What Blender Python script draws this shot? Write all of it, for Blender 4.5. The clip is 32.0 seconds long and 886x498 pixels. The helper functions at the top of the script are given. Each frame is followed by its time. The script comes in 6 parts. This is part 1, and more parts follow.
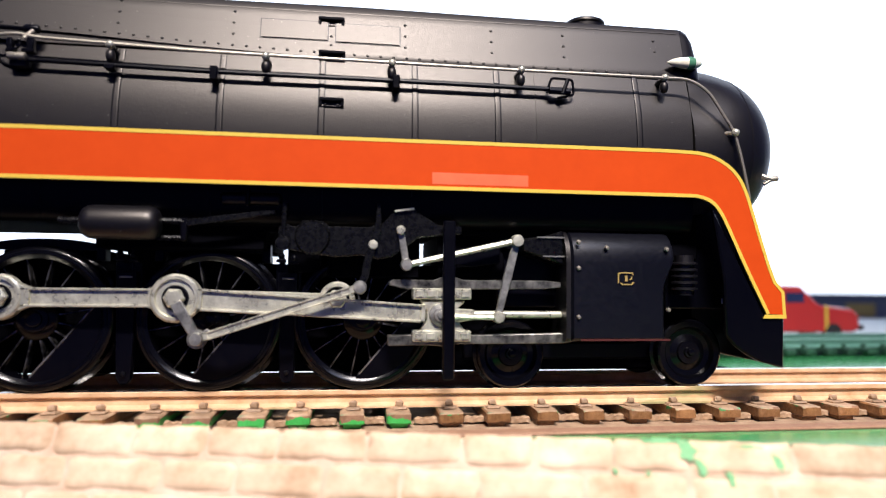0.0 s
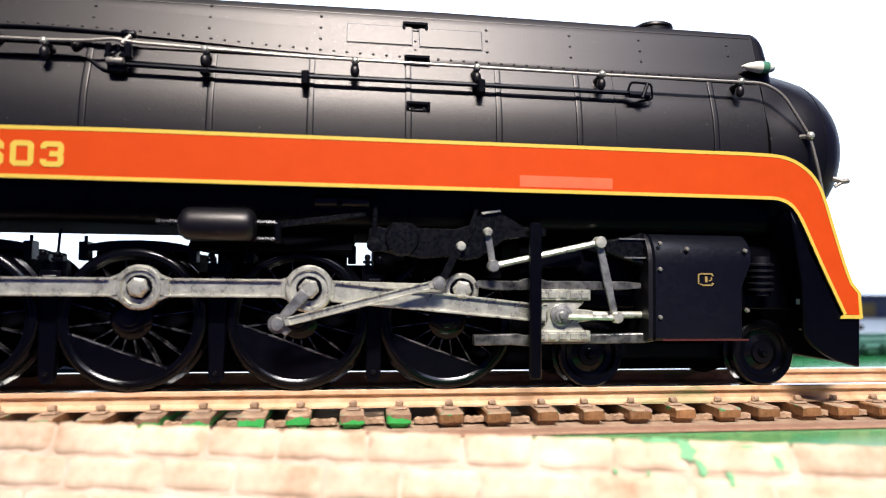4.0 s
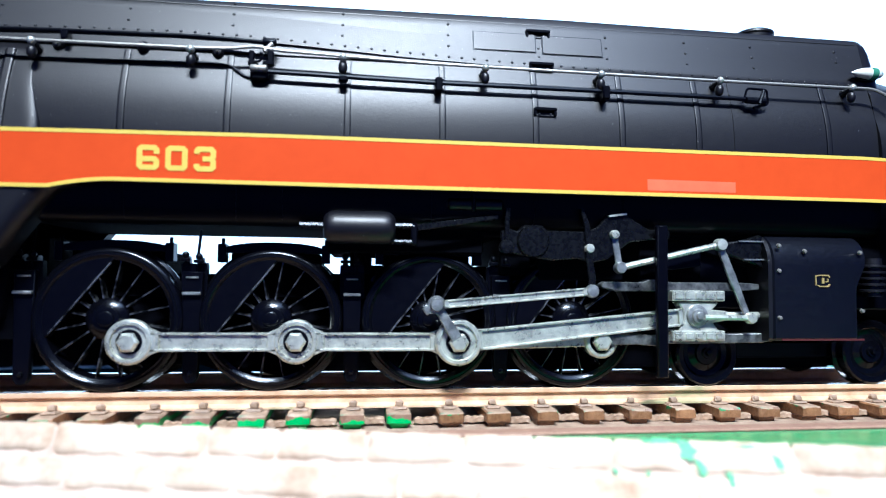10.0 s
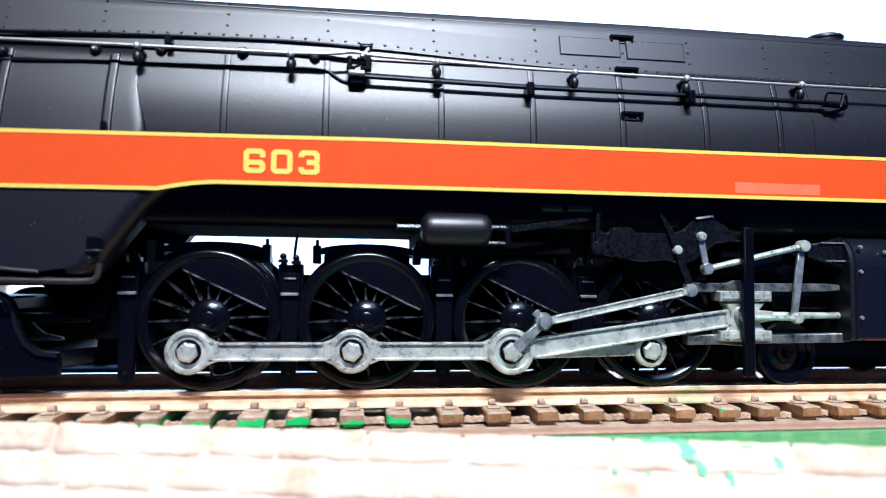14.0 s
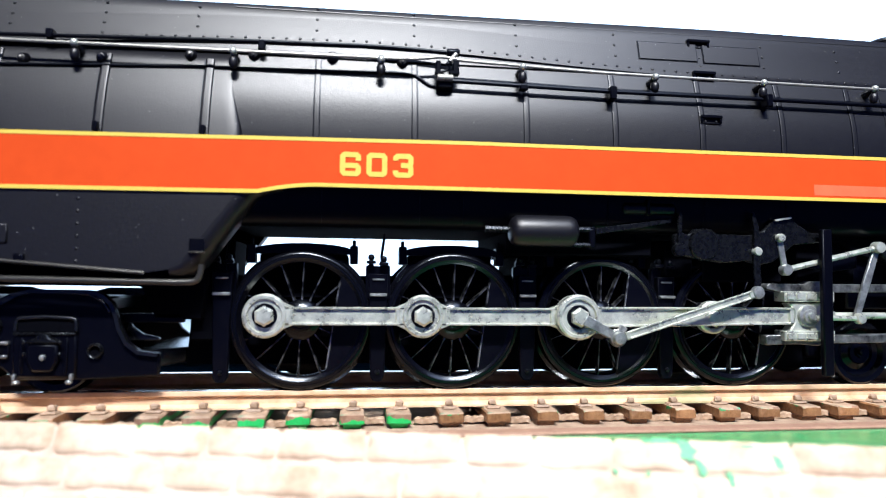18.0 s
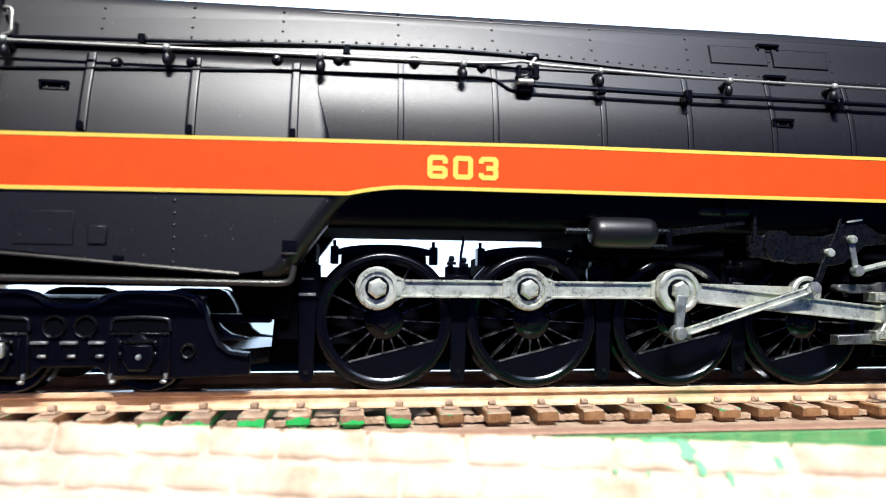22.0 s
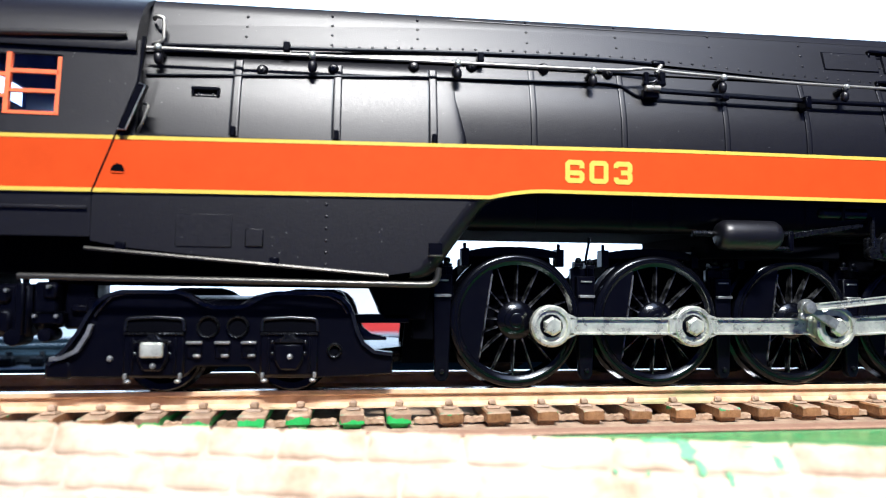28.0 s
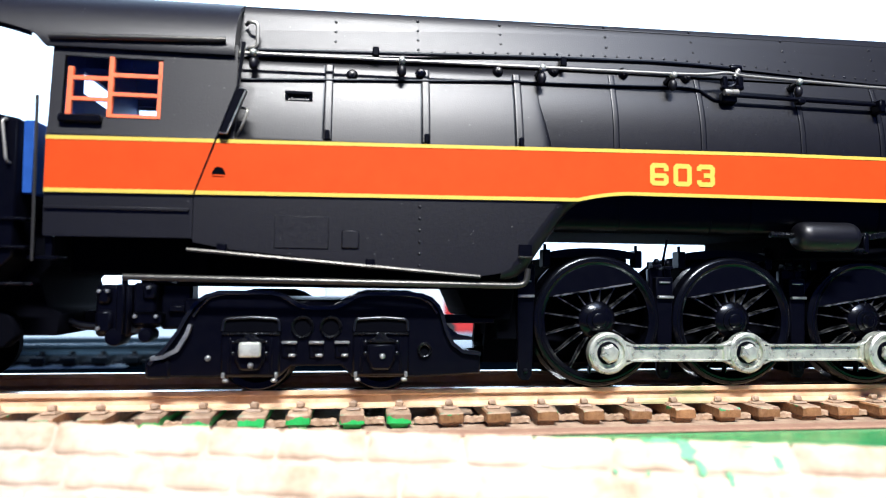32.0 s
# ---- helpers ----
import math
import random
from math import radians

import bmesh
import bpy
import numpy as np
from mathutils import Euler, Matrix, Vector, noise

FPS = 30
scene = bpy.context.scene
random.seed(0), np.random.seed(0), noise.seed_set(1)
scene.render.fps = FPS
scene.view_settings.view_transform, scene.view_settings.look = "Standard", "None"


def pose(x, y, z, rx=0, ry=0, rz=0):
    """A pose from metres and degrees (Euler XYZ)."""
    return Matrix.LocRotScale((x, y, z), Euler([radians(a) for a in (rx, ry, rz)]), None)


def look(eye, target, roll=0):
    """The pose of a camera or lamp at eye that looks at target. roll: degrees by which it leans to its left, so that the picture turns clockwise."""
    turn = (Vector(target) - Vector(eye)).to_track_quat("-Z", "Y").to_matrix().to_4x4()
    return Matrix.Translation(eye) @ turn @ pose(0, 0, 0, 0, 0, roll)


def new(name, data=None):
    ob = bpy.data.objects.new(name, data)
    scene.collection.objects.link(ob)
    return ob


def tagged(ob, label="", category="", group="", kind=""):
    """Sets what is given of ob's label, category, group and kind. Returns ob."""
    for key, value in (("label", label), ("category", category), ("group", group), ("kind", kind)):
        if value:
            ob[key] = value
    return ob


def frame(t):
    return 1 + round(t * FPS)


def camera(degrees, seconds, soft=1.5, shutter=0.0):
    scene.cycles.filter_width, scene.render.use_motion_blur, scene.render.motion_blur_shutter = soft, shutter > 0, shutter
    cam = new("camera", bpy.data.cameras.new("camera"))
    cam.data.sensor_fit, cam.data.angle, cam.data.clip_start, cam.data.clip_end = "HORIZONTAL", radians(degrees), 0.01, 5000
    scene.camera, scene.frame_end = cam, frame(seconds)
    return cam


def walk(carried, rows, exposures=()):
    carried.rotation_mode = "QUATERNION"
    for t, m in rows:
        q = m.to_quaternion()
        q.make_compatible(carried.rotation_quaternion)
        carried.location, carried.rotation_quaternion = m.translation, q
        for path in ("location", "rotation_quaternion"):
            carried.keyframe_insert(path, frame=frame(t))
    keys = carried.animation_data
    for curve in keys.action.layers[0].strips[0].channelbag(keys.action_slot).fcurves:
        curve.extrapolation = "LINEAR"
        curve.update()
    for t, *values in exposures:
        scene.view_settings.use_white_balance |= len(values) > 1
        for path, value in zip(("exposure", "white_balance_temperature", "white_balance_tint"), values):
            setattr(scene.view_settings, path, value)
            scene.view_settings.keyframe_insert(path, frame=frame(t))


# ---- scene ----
# Metric plan: x along the rails (the way the engine runs), y away from the lens, z up from the rail tops.
cam = camera(68.57, 32.0, soft=1.1)
EYE = Vector((0.0, -0.1955, 0.0288))
STAND = look(EYE, EYE + Vector((0.129502, 0.990235, 0.051609)), 0.583)
LOOKS = [(0.0, -0.38, 6250, 20), (3.5, -0.32, 6130, 19), (6.0, -0.18, 5580, 14), (8.0, -0.10, 5230, 12), (9.0, -0.06, 4960, 9), (11.0, -0.04, 4520, 7), (13.0, 0.0, 4720, 10), (17.0, -0.01, 5120, 11), (22.0, 0.01, 5420, 11), (32.0, 0.05, 5330, 11)]
walk(cam, [(0.0, STAND), (32.0, STAND)], LOOKS)
cam.data.dof.use_dof = True
cam.data.dof.focus_distance, cam.data.dof.aperture_fstop = 0.19, 9.5


# seconds and millimetres that the engine has rolled
RUN = [
    (0.0, 0.0), (0.5, 2.46), (1.0, 5.22), (1.5, 8.34), (2.0, 11.13), (2.5, 14.37),
    (3.0, 17.24), (3.5, 20.07), (5.5, 31.95), (6.0, 35.29), (6.5, 37.93), (7.0, 40.64),
    (7.5, 43.76), (8.0, 46.95), (8.5, 49.41), (9.0, 52.06), (9.5, 54.98), (10.0, 57.8),
    (10.5, 60.04), (11.0, 62.33), (11.5, 65.95), (12.0, 69.58), (12.5, 73.22), (13.0, 76.64),
    (13.5, 79.97), (14.0, 82.79), (14.5, 86.37), (16.5, 97.1), (17.0, 100.8), (17.5, 103.53),
    (18.0, 106.23), (18.5, 109.4), (19.0, 111.93), (19.5, 114.92), (20.0, 117.26), (20.5, 119.66),
    (21.0, 122.74), (21.5, 125.47), (22.0, 128.28), (22.5, 131.25), (23.0, 134.21), (23.5, 137.36),
    (24.0, 139.88), (24.5, 143.23), (25.0, 146.25), (25.5, 149.32), (27.5, 161.33), (28.0, 164.63),
    (28.5, 167.48), (29.0, 170.12), (29.5, 173.18), (30.0, 175.39), (30.5, 177.58), (31.0, 180.97),
    (31.5, 184.35), (32.0, 188.03),
]
MM = 0.001

# ---- world and light ----
world = bpy.data.worlds.new("room_air")
world.use_nodes = True
world.node_tree.nodes["Background"].inputs[0].default_value = (0.75, 0.85, 1.0, 1)
world.node_tree.nodes["Background"].inputs[1].default_value = 0.05
scene.world = world


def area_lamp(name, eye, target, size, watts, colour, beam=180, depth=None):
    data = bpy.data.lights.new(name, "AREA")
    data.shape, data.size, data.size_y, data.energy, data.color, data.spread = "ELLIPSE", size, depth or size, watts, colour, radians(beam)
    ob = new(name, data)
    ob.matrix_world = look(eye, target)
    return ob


area_lamp("ceiling_lamp", (0.02, -0.70, 0.845), (0.06, -0.06, 0.01), 0.44, 3.0, (1.0, 0.95, 0.84), 51, 0.06)
# cool fill added for a bluish highlight on the boiler, without a known source
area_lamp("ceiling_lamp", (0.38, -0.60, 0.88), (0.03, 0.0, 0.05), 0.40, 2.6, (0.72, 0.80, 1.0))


# ---- materials ----
def material(name, colour, rough=0.5, metal=0.0, colour2=None, scale=300.0, amount=0.5, bump=0.0, bump_scale=2000.0,
             rough2=None, coat=0.0, spec=0.5, vary=0.0, dust=0.0):
    """A surface with two scales of variation: blotches between colour and colour2, and fine relief."""
    mat = bpy.data.materials.new(name)
    mat.use_nodes = True
    nt = mat.node_tree
    bsdf = nt.nodes["Principled BSDF"]
    bsdf.inputs["Metallic"].default_value = metal
    bsdf.inputs["Roughness"].default_value = rough
    bsdf.inputs["Specular IOR Level"].default_value = spec
    bsdf.inputs["Coat Weight"].default_value = coat
    coord = nt.nodes.new("ShaderNodeTexCoord")
    n1 = nt.nodes.new("ShaderNodeTexNoise")
    n1.inputs["Scale"].default_value, n1.inputs["Detail"].default_value, n1.inputs["Roughness"].default_value = scale, 6, 0.65
    nt.links.new(coord.outputs["Object"], n1.inputs["Vector"])
    ramp = nt.nodes.new("ShaderNodeValToRGB")
    c2 = colour2 or tuple(min(1, c * 1.35 + 0.004) for c in colour)
    ramp.color_ramp.elements[0].position, ramp.color_ramp.elements[1].position = 0.5 - amount / 2, 0.5 + amount / 2
    ramp.color_ramp.elements[0].color, ramp.color_ramp.elements[1].color = (*colour, 1), (*c2, 1)
    nt.links.new(n1.outputs["Fac"], ramp.inputs["Fac"])
    last = ramp.outputs["Color"]
    if vary:
        info = nt.nodes.new("ShaderNodeObjectInfo")
        hsv = nt.nodes.new("ShaderNodeHueSaturation")
        rng = nt.nodes.new("ShaderNodeMapRange")
        rng.inputs["To Min"].default_value, rng.inputs["To Max"].default_value = 1 - vary, 1 + vary
        nt.links.new(info.outputs["Random"], rng.inputs["Value"])
        nt.links.new(rng.outputs["Result"], hsv.inputs["Value"])
        nt.links.new(last, hsv.inputs["Color"])
        last = hsv.outputs["Color"]
    if dust:
        vor = nt.nodes.new("ShaderNodeTexVoronoi")
        vor.inputs["Scale"].default_value = dust
        nt.links.new(coord.outputs["Object"], vor.inputs["Vector"])
        near = nt.nodes.new("ShaderNodeMath")
        near.operation = "LESS_THAN"
        near.inputs[1].default_value = 0.055
        nt.links.new(vor.outputs["Distance"], near.inputs[0])
        sep = nt.nodes.new("ShaderNodeSeparateColor")
        nt.links.new(vor.outputs["Color"], sep.inputs[0])
        some = nt.nodes.new("ShaderNodeMath")
        some.operation = "GREATER_THAN"
        some.inputs[1].default_value = 0.5
        nt.links.new(sep.outputs[0], some.inputs[0])
        dot = nt.nodes.new("ShaderNodeMath")
        dot.operation = "MULTIPLY"
        nt.links.new(near.outputs[0], dot.inputs[0])
        nt.links.new(some.outputs[0], dot.inputs[1])
        mix = nt.nodes.new("ShaderNodeMix")
        mix.data_type = "RGBA"
        nt.links.new(dot.outputs[0], mix.inputs["Factor"])
        nt.links.new(last, mix.inputs["A"])
        mix.inputs["B"].default_value = (0.16, 0.15, 0.14, 1)
        last = mix.outputs["Result"]
    nt.links.new(last, bsdf.inputs["Base Color"])
    if rough2 is not None:
        rr = nt.nodes.new("ShaderNodeMapRange")
        rr.inputs["From Min"].default_value, rr.inputs["From Max"].default_value = 0.3, 0.7
        rr.inputs["To Min"].default_value, rr.inputs["To Max"].default_value = rough, rough2
        nt.links.new(n1.outputs["Fac"], rr.inputs["Value"])
        nt.links.new(rr.outputs["Result"], bsdf.inputs["Roughness"])
    if bump:
        n2 = nt.nodes.new("ShaderNodeTexNoise")
        n2.inputs["Scale"].default_value, n2.inputs["Detail"].default_value = bump_scale, 4
        nt.links.new(coord.outputs["Object"], n2.inputs["Vector"])
        b = nt.nodes.new("ShaderNodeBump")
        b.inputs["Strength"].default_value, b.inputs["Distance"].default_value = bump, 0.0003
        nt.links.new(n2.outputs["Fac"], b.inputs["Height"])
        nt.links.new(b.outputs["Normal"], bsdf.inputs["Normal"])
    return mat


def glow(name, colour, strength):
    mat = bpy.data.materials.new(name)
    mat.use_nodes = True
    nt = mat.node_tree
    nt.nodes.remove(nt.nodes["Principled BSDF"])
    em = nt.nodes.new("ShaderNodeEmission")
    em.inputs[0].default_value, em.inputs[1].default_value = (*colour, 1), strength
    nt.links.new(em.outputs[0], nt.nodes["Material Output"].inputs[0])
    return mat


BLACK = material("black_satin_paint", (0.0015, 0.0015, 0.0032), 0.37, colour2=(0.0026, 0.0025, 0.0044), scale=1500, bump=0.11, bump_scale=2600, rough2=0.46, spec=0.58, dust=480)
BLACK.node_tree.nodes["Principled BSDF"].inputs["Specular Tint"].default_value = (1.0, 0.92, 0.83, 1)
GLOSS = material("glossy_black_enamel", (0.003, 0.003, 0.0036), 0.26, colour2=(0.005, 0.005, 0.0056), scale=900, bump=0.05, bump_scale=2500, spec=0.6)
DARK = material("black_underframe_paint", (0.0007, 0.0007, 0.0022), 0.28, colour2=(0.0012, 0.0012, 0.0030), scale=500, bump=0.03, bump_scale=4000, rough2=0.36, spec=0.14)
RED = material("orange_red_stripe_paint", (0.50, 0.050, 0.004), 0.6, colour2=(0.55, 0.058, 0.005), scale=200, bump=0.02, bump_scale=5000, spec=0.08)
YELLOW = material("yellow_lining_paint", (0.60, 0.41, 0.045), 0.4, colour2=(0.66, 0.46, 0.07), scale=600)
STEEL = material("bright_worn_steel", (0.42, 0.405, 0.32), 0.22, 0.68, colour2=(0.84, 0.82, 0.66), scale=260, amount=0.42, bump=0.28, bump_scale=1500, rough2=0.40)
DULL = material("dull_pewter_casting", (0.20, 0.20, 0.185), 0.28, 0.75, colour2=(0.46, 0.45, 0.41), scale=380, amount=0.3, bump=0.3, bump_scale=1500, rough2=0.42)
IRON = material("blackened_iron_casting", (0.0016, 0.0016, 0.002), 0.22, 0.0, colour2=(0.004, 0.004, 0.0045), scale=900, amount=0.22, bump=0.2, bump_scale=1300, rough2=0.34, spec=0.3)
WIRE = material("nickel_handrail_wire", (0.27, 0.245, 0.20), 0.45, 0.7, scale=800)
RIM = material("blackened_tyre_steel", (0.0008, 0.0008, 0.0018), 0.15, colour2=(0.0018, 0.0018, 0.0028), scale=1500, rough2=0.24, spec=0.26)
# pale patches in the colour stand for glints on dark spokes
SPOKE = material("bare_spoke_iron", (0.008, 0.008, 0.009), 0.2, 0.8, colour2=(0.34, 0.33, 0.31), scale=260, amount=0.2, bump=0.4, bump_scale=1500)
RAIL = material("weathered_rail_tan", (0.50, 0.29, 0.145), 0.5, colour2=(0.74, 0.50, 0.30), scale=160, amount=0.4, bump=0.3, bump_scale=1500)
RAILTOP = material("polished_rail_head", (0.70, 0.68, 0.64), 0.16, 1.0, scale=400, rough2=0.3)
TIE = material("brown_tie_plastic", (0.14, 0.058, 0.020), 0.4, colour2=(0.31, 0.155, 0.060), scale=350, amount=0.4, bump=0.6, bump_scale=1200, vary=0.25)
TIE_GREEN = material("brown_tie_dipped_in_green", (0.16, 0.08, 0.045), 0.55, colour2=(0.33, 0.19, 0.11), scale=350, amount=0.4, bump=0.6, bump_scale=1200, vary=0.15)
# paler tie tops: dust, and the strong light on them put into the colour
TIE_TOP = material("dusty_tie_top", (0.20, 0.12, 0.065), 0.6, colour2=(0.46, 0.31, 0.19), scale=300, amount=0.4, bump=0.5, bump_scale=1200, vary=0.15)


def dip(mat, colour, level, wobble, side="LESS_THAN"):
    """Paint on one side of a ragged line, as if the thing had been brushed from below or above."""
    nt = mat.node_tree
    bsdf = nt.nodes["Principled BSDF"]
    old = bsdf.inputs["Base Color"].links[0].from_socket
    coord = nt.nodes.new("ShaderNodeTexCoord")
    info = nt.nodes.new("ShaderNodeObjectInfo")
    add = nt.nodes.new("ShaderNodeVectorMath")
    nt.links.new(coord.outputs["Object"], add.inputs[0])
    nt.links.new(info.outputs["Random"], add.inputs[1])
    n = nt.nodes.new("ShaderNodeTexNoise")
    n.inputs["Scale"].default_value, n.inputs["Detail"].default_value = 260, 2
    nt.links.new(add.outputs["Vector"], n.inputs["Vector"])
    sep = nt.nodes.new("ShaderNodeSeparateXYZ")
    nt.links.new(coord.outputs["Object"], sep.inputs[0])
    m = nt.nodes.new("ShaderNodeMath")
    m.operation = "MULTIPLY_ADD"
    nt.links.new(n.outputs["Fac"], m.inputs[0])
    m.inputs[1].default_value, m.inputs[2].default_value = wobble, level - wobble / 2
    c = nt.nodes.new("ShaderNodeMath")
    c.operation = side
    nt.links.new(sep.outputs["Z"], c.inputs[0])
    nt.links.new(m.outputs[0], c.inputs[1])
    mix = nt.nodes.new("ShaderNodeMix")
    mix.data_type = "RGBA"
    nt.links.new(c.outputs[0], mix.inputs["Factor"])
    nt.links.new(old, mix.inputs["A"])
    mix.inputs["B"].default_value = (*colour, 1)
    nt.links.new(mix.outputs["Result"], bsdf.inputs["Base Color"])


def stain(mat, colour, scale, level, seed):
    """Sharp-edged patches of another colour, long in x."""
    nt = mat.node_tree
    bsdf = nt.nodes["Principled BSDF"]
    old = bsdf.inputs["Base Color"].links[0].from_socket
    coord = nt.nodes.new("ShaderNodeTexCoord")
    mapping = nt.nodes.new("ShaderNodeMapping")
    mapping.inputs["Location"].default_value, mapping.inputs["Scale"].default_value = (seed, seed, seed), (0.35, 1.0, 1.0)
    nt.links.new(coord.outputs["Object"], mapping.inputs["Vector"])
    n = nt.nodes.new("ShaderNodeTexNoise")
    n.inputs["Scale"].default_value, n.inputs["Detail"].default_value = scale, 4
    nt.links.new(mapping.outputs["Vector"], n.inputs["Vector"])
    rng = nt.nodes.new("ShaderNodeMapRange")
    rng.inputs["From Min"].default_value, rng.inputs["From Max"].default_value = level, level + 0.05
    nt.links.new(n.outputs["Fac"], rng.inputs["Value"])
    mix = nt.nodes.new("ShaderNodeMix")
    mix.data_type = "RGBA"
    nt.links.new(rng.outputs["Result"], mix.inputs["Factor"])
    nt.links.new(old, mix.inputs["A"])
    mix.inputs["B"].default_value = (*colour, 1)
    nt.links.new(mix.outputs["Result"], bsdf.inputs["Base Color"])


stain(RAIL, (0.33, 0.29, 0.13), 90, 0.60, 3.1)
stain(RAIL, (0.16, 0.10, 0.05), 120, 0.66, 7.7)
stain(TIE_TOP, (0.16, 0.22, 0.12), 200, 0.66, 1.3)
dip(TIE_GREEN, (0.03, 0.34, 0.06), -0.0062, 0.005)
dip(TIE, (0.05, 0.24, 0.07), -0.0043, 0.0075, "GREATER_THAN")
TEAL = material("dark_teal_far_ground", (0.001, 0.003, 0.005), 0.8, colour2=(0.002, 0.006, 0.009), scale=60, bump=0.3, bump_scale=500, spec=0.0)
BALLAST = material("pale_blue_grey_ballast", (0.14, 0.20, 0.26), 0.8, colour2=(0.32, 0.40, 0.46), scale=250, bump=0.6, bump_scale=900, spec=0.1)
BROWN_EDGE = material("red_brown_roadbed_edge", (0.22, 0.11, 0.065), 0.8, colour2=(0.34, 0.19, 0.11), scale=300, bump=0.8, bump_scale=900)
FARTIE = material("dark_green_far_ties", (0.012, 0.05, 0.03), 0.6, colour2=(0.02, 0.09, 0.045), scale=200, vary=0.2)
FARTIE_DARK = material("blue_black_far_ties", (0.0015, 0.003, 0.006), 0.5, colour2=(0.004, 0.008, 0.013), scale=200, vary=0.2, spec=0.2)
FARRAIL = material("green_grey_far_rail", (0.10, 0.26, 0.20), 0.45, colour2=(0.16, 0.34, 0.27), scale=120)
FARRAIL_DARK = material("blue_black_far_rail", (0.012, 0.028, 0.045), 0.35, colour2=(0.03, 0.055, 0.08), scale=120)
GREEN = material("glossy_green_layout_paint", (0.025, 0.22, 0.06), 0.16, colour2=(0.05, 0.32, 0.10), scale=120, bump=0.25, bump_scale=500)
GREEN_DAB = material("thin_green_paint_dab", (0.10, 0.34, 0.13), 0.6, colour2=(0.22, 0.48, 0.22), scale=220, bump=0.2)
EARTH = material("sandy_roadbed", (0.22, 0.13, 0.075), 0.8, colour2=(0.46, 0.32, 0.20), scale=260, bump=0.8, bump_scale=900)
BOARD = material("pale_layout_board", (0.52, 0.60, 0.62), 0.7, colour2=(0.66, 0.70, 0.68), scale=40, bump=0.3)
STONE = material("tan_carved_stone", (0.42, 0.27, 0.16), 0.85, colour2=(0.76, 0.60, 0.43), scale=110, amount=0.42, bump=0.4, bump_scale=400, vary=0.08, spec=0.05)
MORTAR = material("brownish_mortar", (0.46, 0.29, 0.19), 0.9, colour2=(0.74, 0.57, 0.44), scale=150, bump=0.3, spec=0.05)
# near-black that stands for deep shade in holes and under the engine
SHADE_BLACK = material("black_hollow", (0.0008, 0.0008, 0.0018), 0.9, colour2=(0.0013, 0.0013, 0.0026), scale=500, spec=0.04)
# unseen room surfaces, made blue to throw navy into the black paint's reflections
WALLPAINT = material("plain_blue_room_paint", (0.045, 0.06, 0.26), 0.9, colour2=(0.05, 0.07, 0.22), scale=3)
# emission stands for the overexposed daylight on the backdrop
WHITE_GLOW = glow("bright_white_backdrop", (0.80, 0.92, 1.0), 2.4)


# ---- mesh tools, all in millimetres until part() ----
def part(name, bm, mat, parent=None, label="", at=(0, 0, 0), smooth=40):
    me = bpy.data.meshes.new(name)
    bmesh.ops.scale(bm, vec=(MM, MM, MM), verts=bm.verts)
    bmesh.ops.recalc_face_normals(bm, faces=bm.faces)
    bm.to_mesh(me)
    bm.free()
    for m in (mat if isinstance(mat, (list, tuple)) else [mat]):
        me.materials.append(m)
    if smooth:
        me.polygons.foreach_set("use_smooth", [True] * len(me.polygons))
        me.set_sharp_from_angle(angle=radians(smooth))
    ob = new(name, me)
    ob.location = Vector(at) * MM
    if parent:
        ob.parent = parent
    return tagged(ob, label)


def again(ob, at, parent=None, rot=None):
    """One more piece on the same mesh."""
    c = new(ob.name.split(".")[0], ob.data)
    c.location = Vector(at) * MM
    if rot:
        c.rotation_euler = rot
    c.parent = parent or ob.parent
    if "label" in ob:
        c["label"] = ob["label"]
    return c


def bevelled(bm, width, seg=1, angle=30):
    if width:
        edges = [e for e in bm.edges if len(e.link_faces) == 2 and e.calc_face_angle(0) > radians(angle)]
        bmesh.ops.bevel(bm, geom=edges, offset=width, segments=seg, profile=0.7, affect="EDGES", clamp_overlap=True)
    return bm


def box(x0, x1, y0, y1, z0, z1, bevel=0.0, bm=None):
    b = bmesh.new()
    v = [b.verts.new((x, y, z)) for x in (x0, x1) for y in (y0, y1) for z in (z0, z1)]
    for f in ((0, 1, 3, 2), (4, 6, 7, 5), (0, 4, 5, 1), (2, 3, 7, 6), (0, 2, 6, 4), (1, 5, 7, 3)):
        b.faces.new([v[i] for i in f])
    bmesh.ops.recalc_face_normals(b, faces=b.faces)
    bevelled(b, bevel)
    return joined(bm, b)


def joined(bm, b):
    if bm is None:
        return b
    me = bpy.data.meshes.new("tmp")
    b.to_mesh(me)
    b.free()
    bm.from_mesh(me)
    bpy.data.meshes.remove(me)
    return bm


def plate(outline, y0, y1, bevel=0.0, bm=None):
    """An outline in x, z, made thick from y0 to y1."""
    b = bmesh.new()
    rings = [[b.verts.new((x, y, z)) for x, z in outline] for y in (y0, y1)]
    n = len(outline)
    b.faces.new(rings[0])
    b.faces.new(rings[1][::-1])
    for i in range(n):
        j = (i + 1) % n
        b.faces.new((rings[0][j], rings[0][i], rings[1][i], rings[1][j]))
    bmesh.ops.recalc_face_normals(b, faces=b.faces)
    bevelled(b, bevel)
    return joined(bm, b)


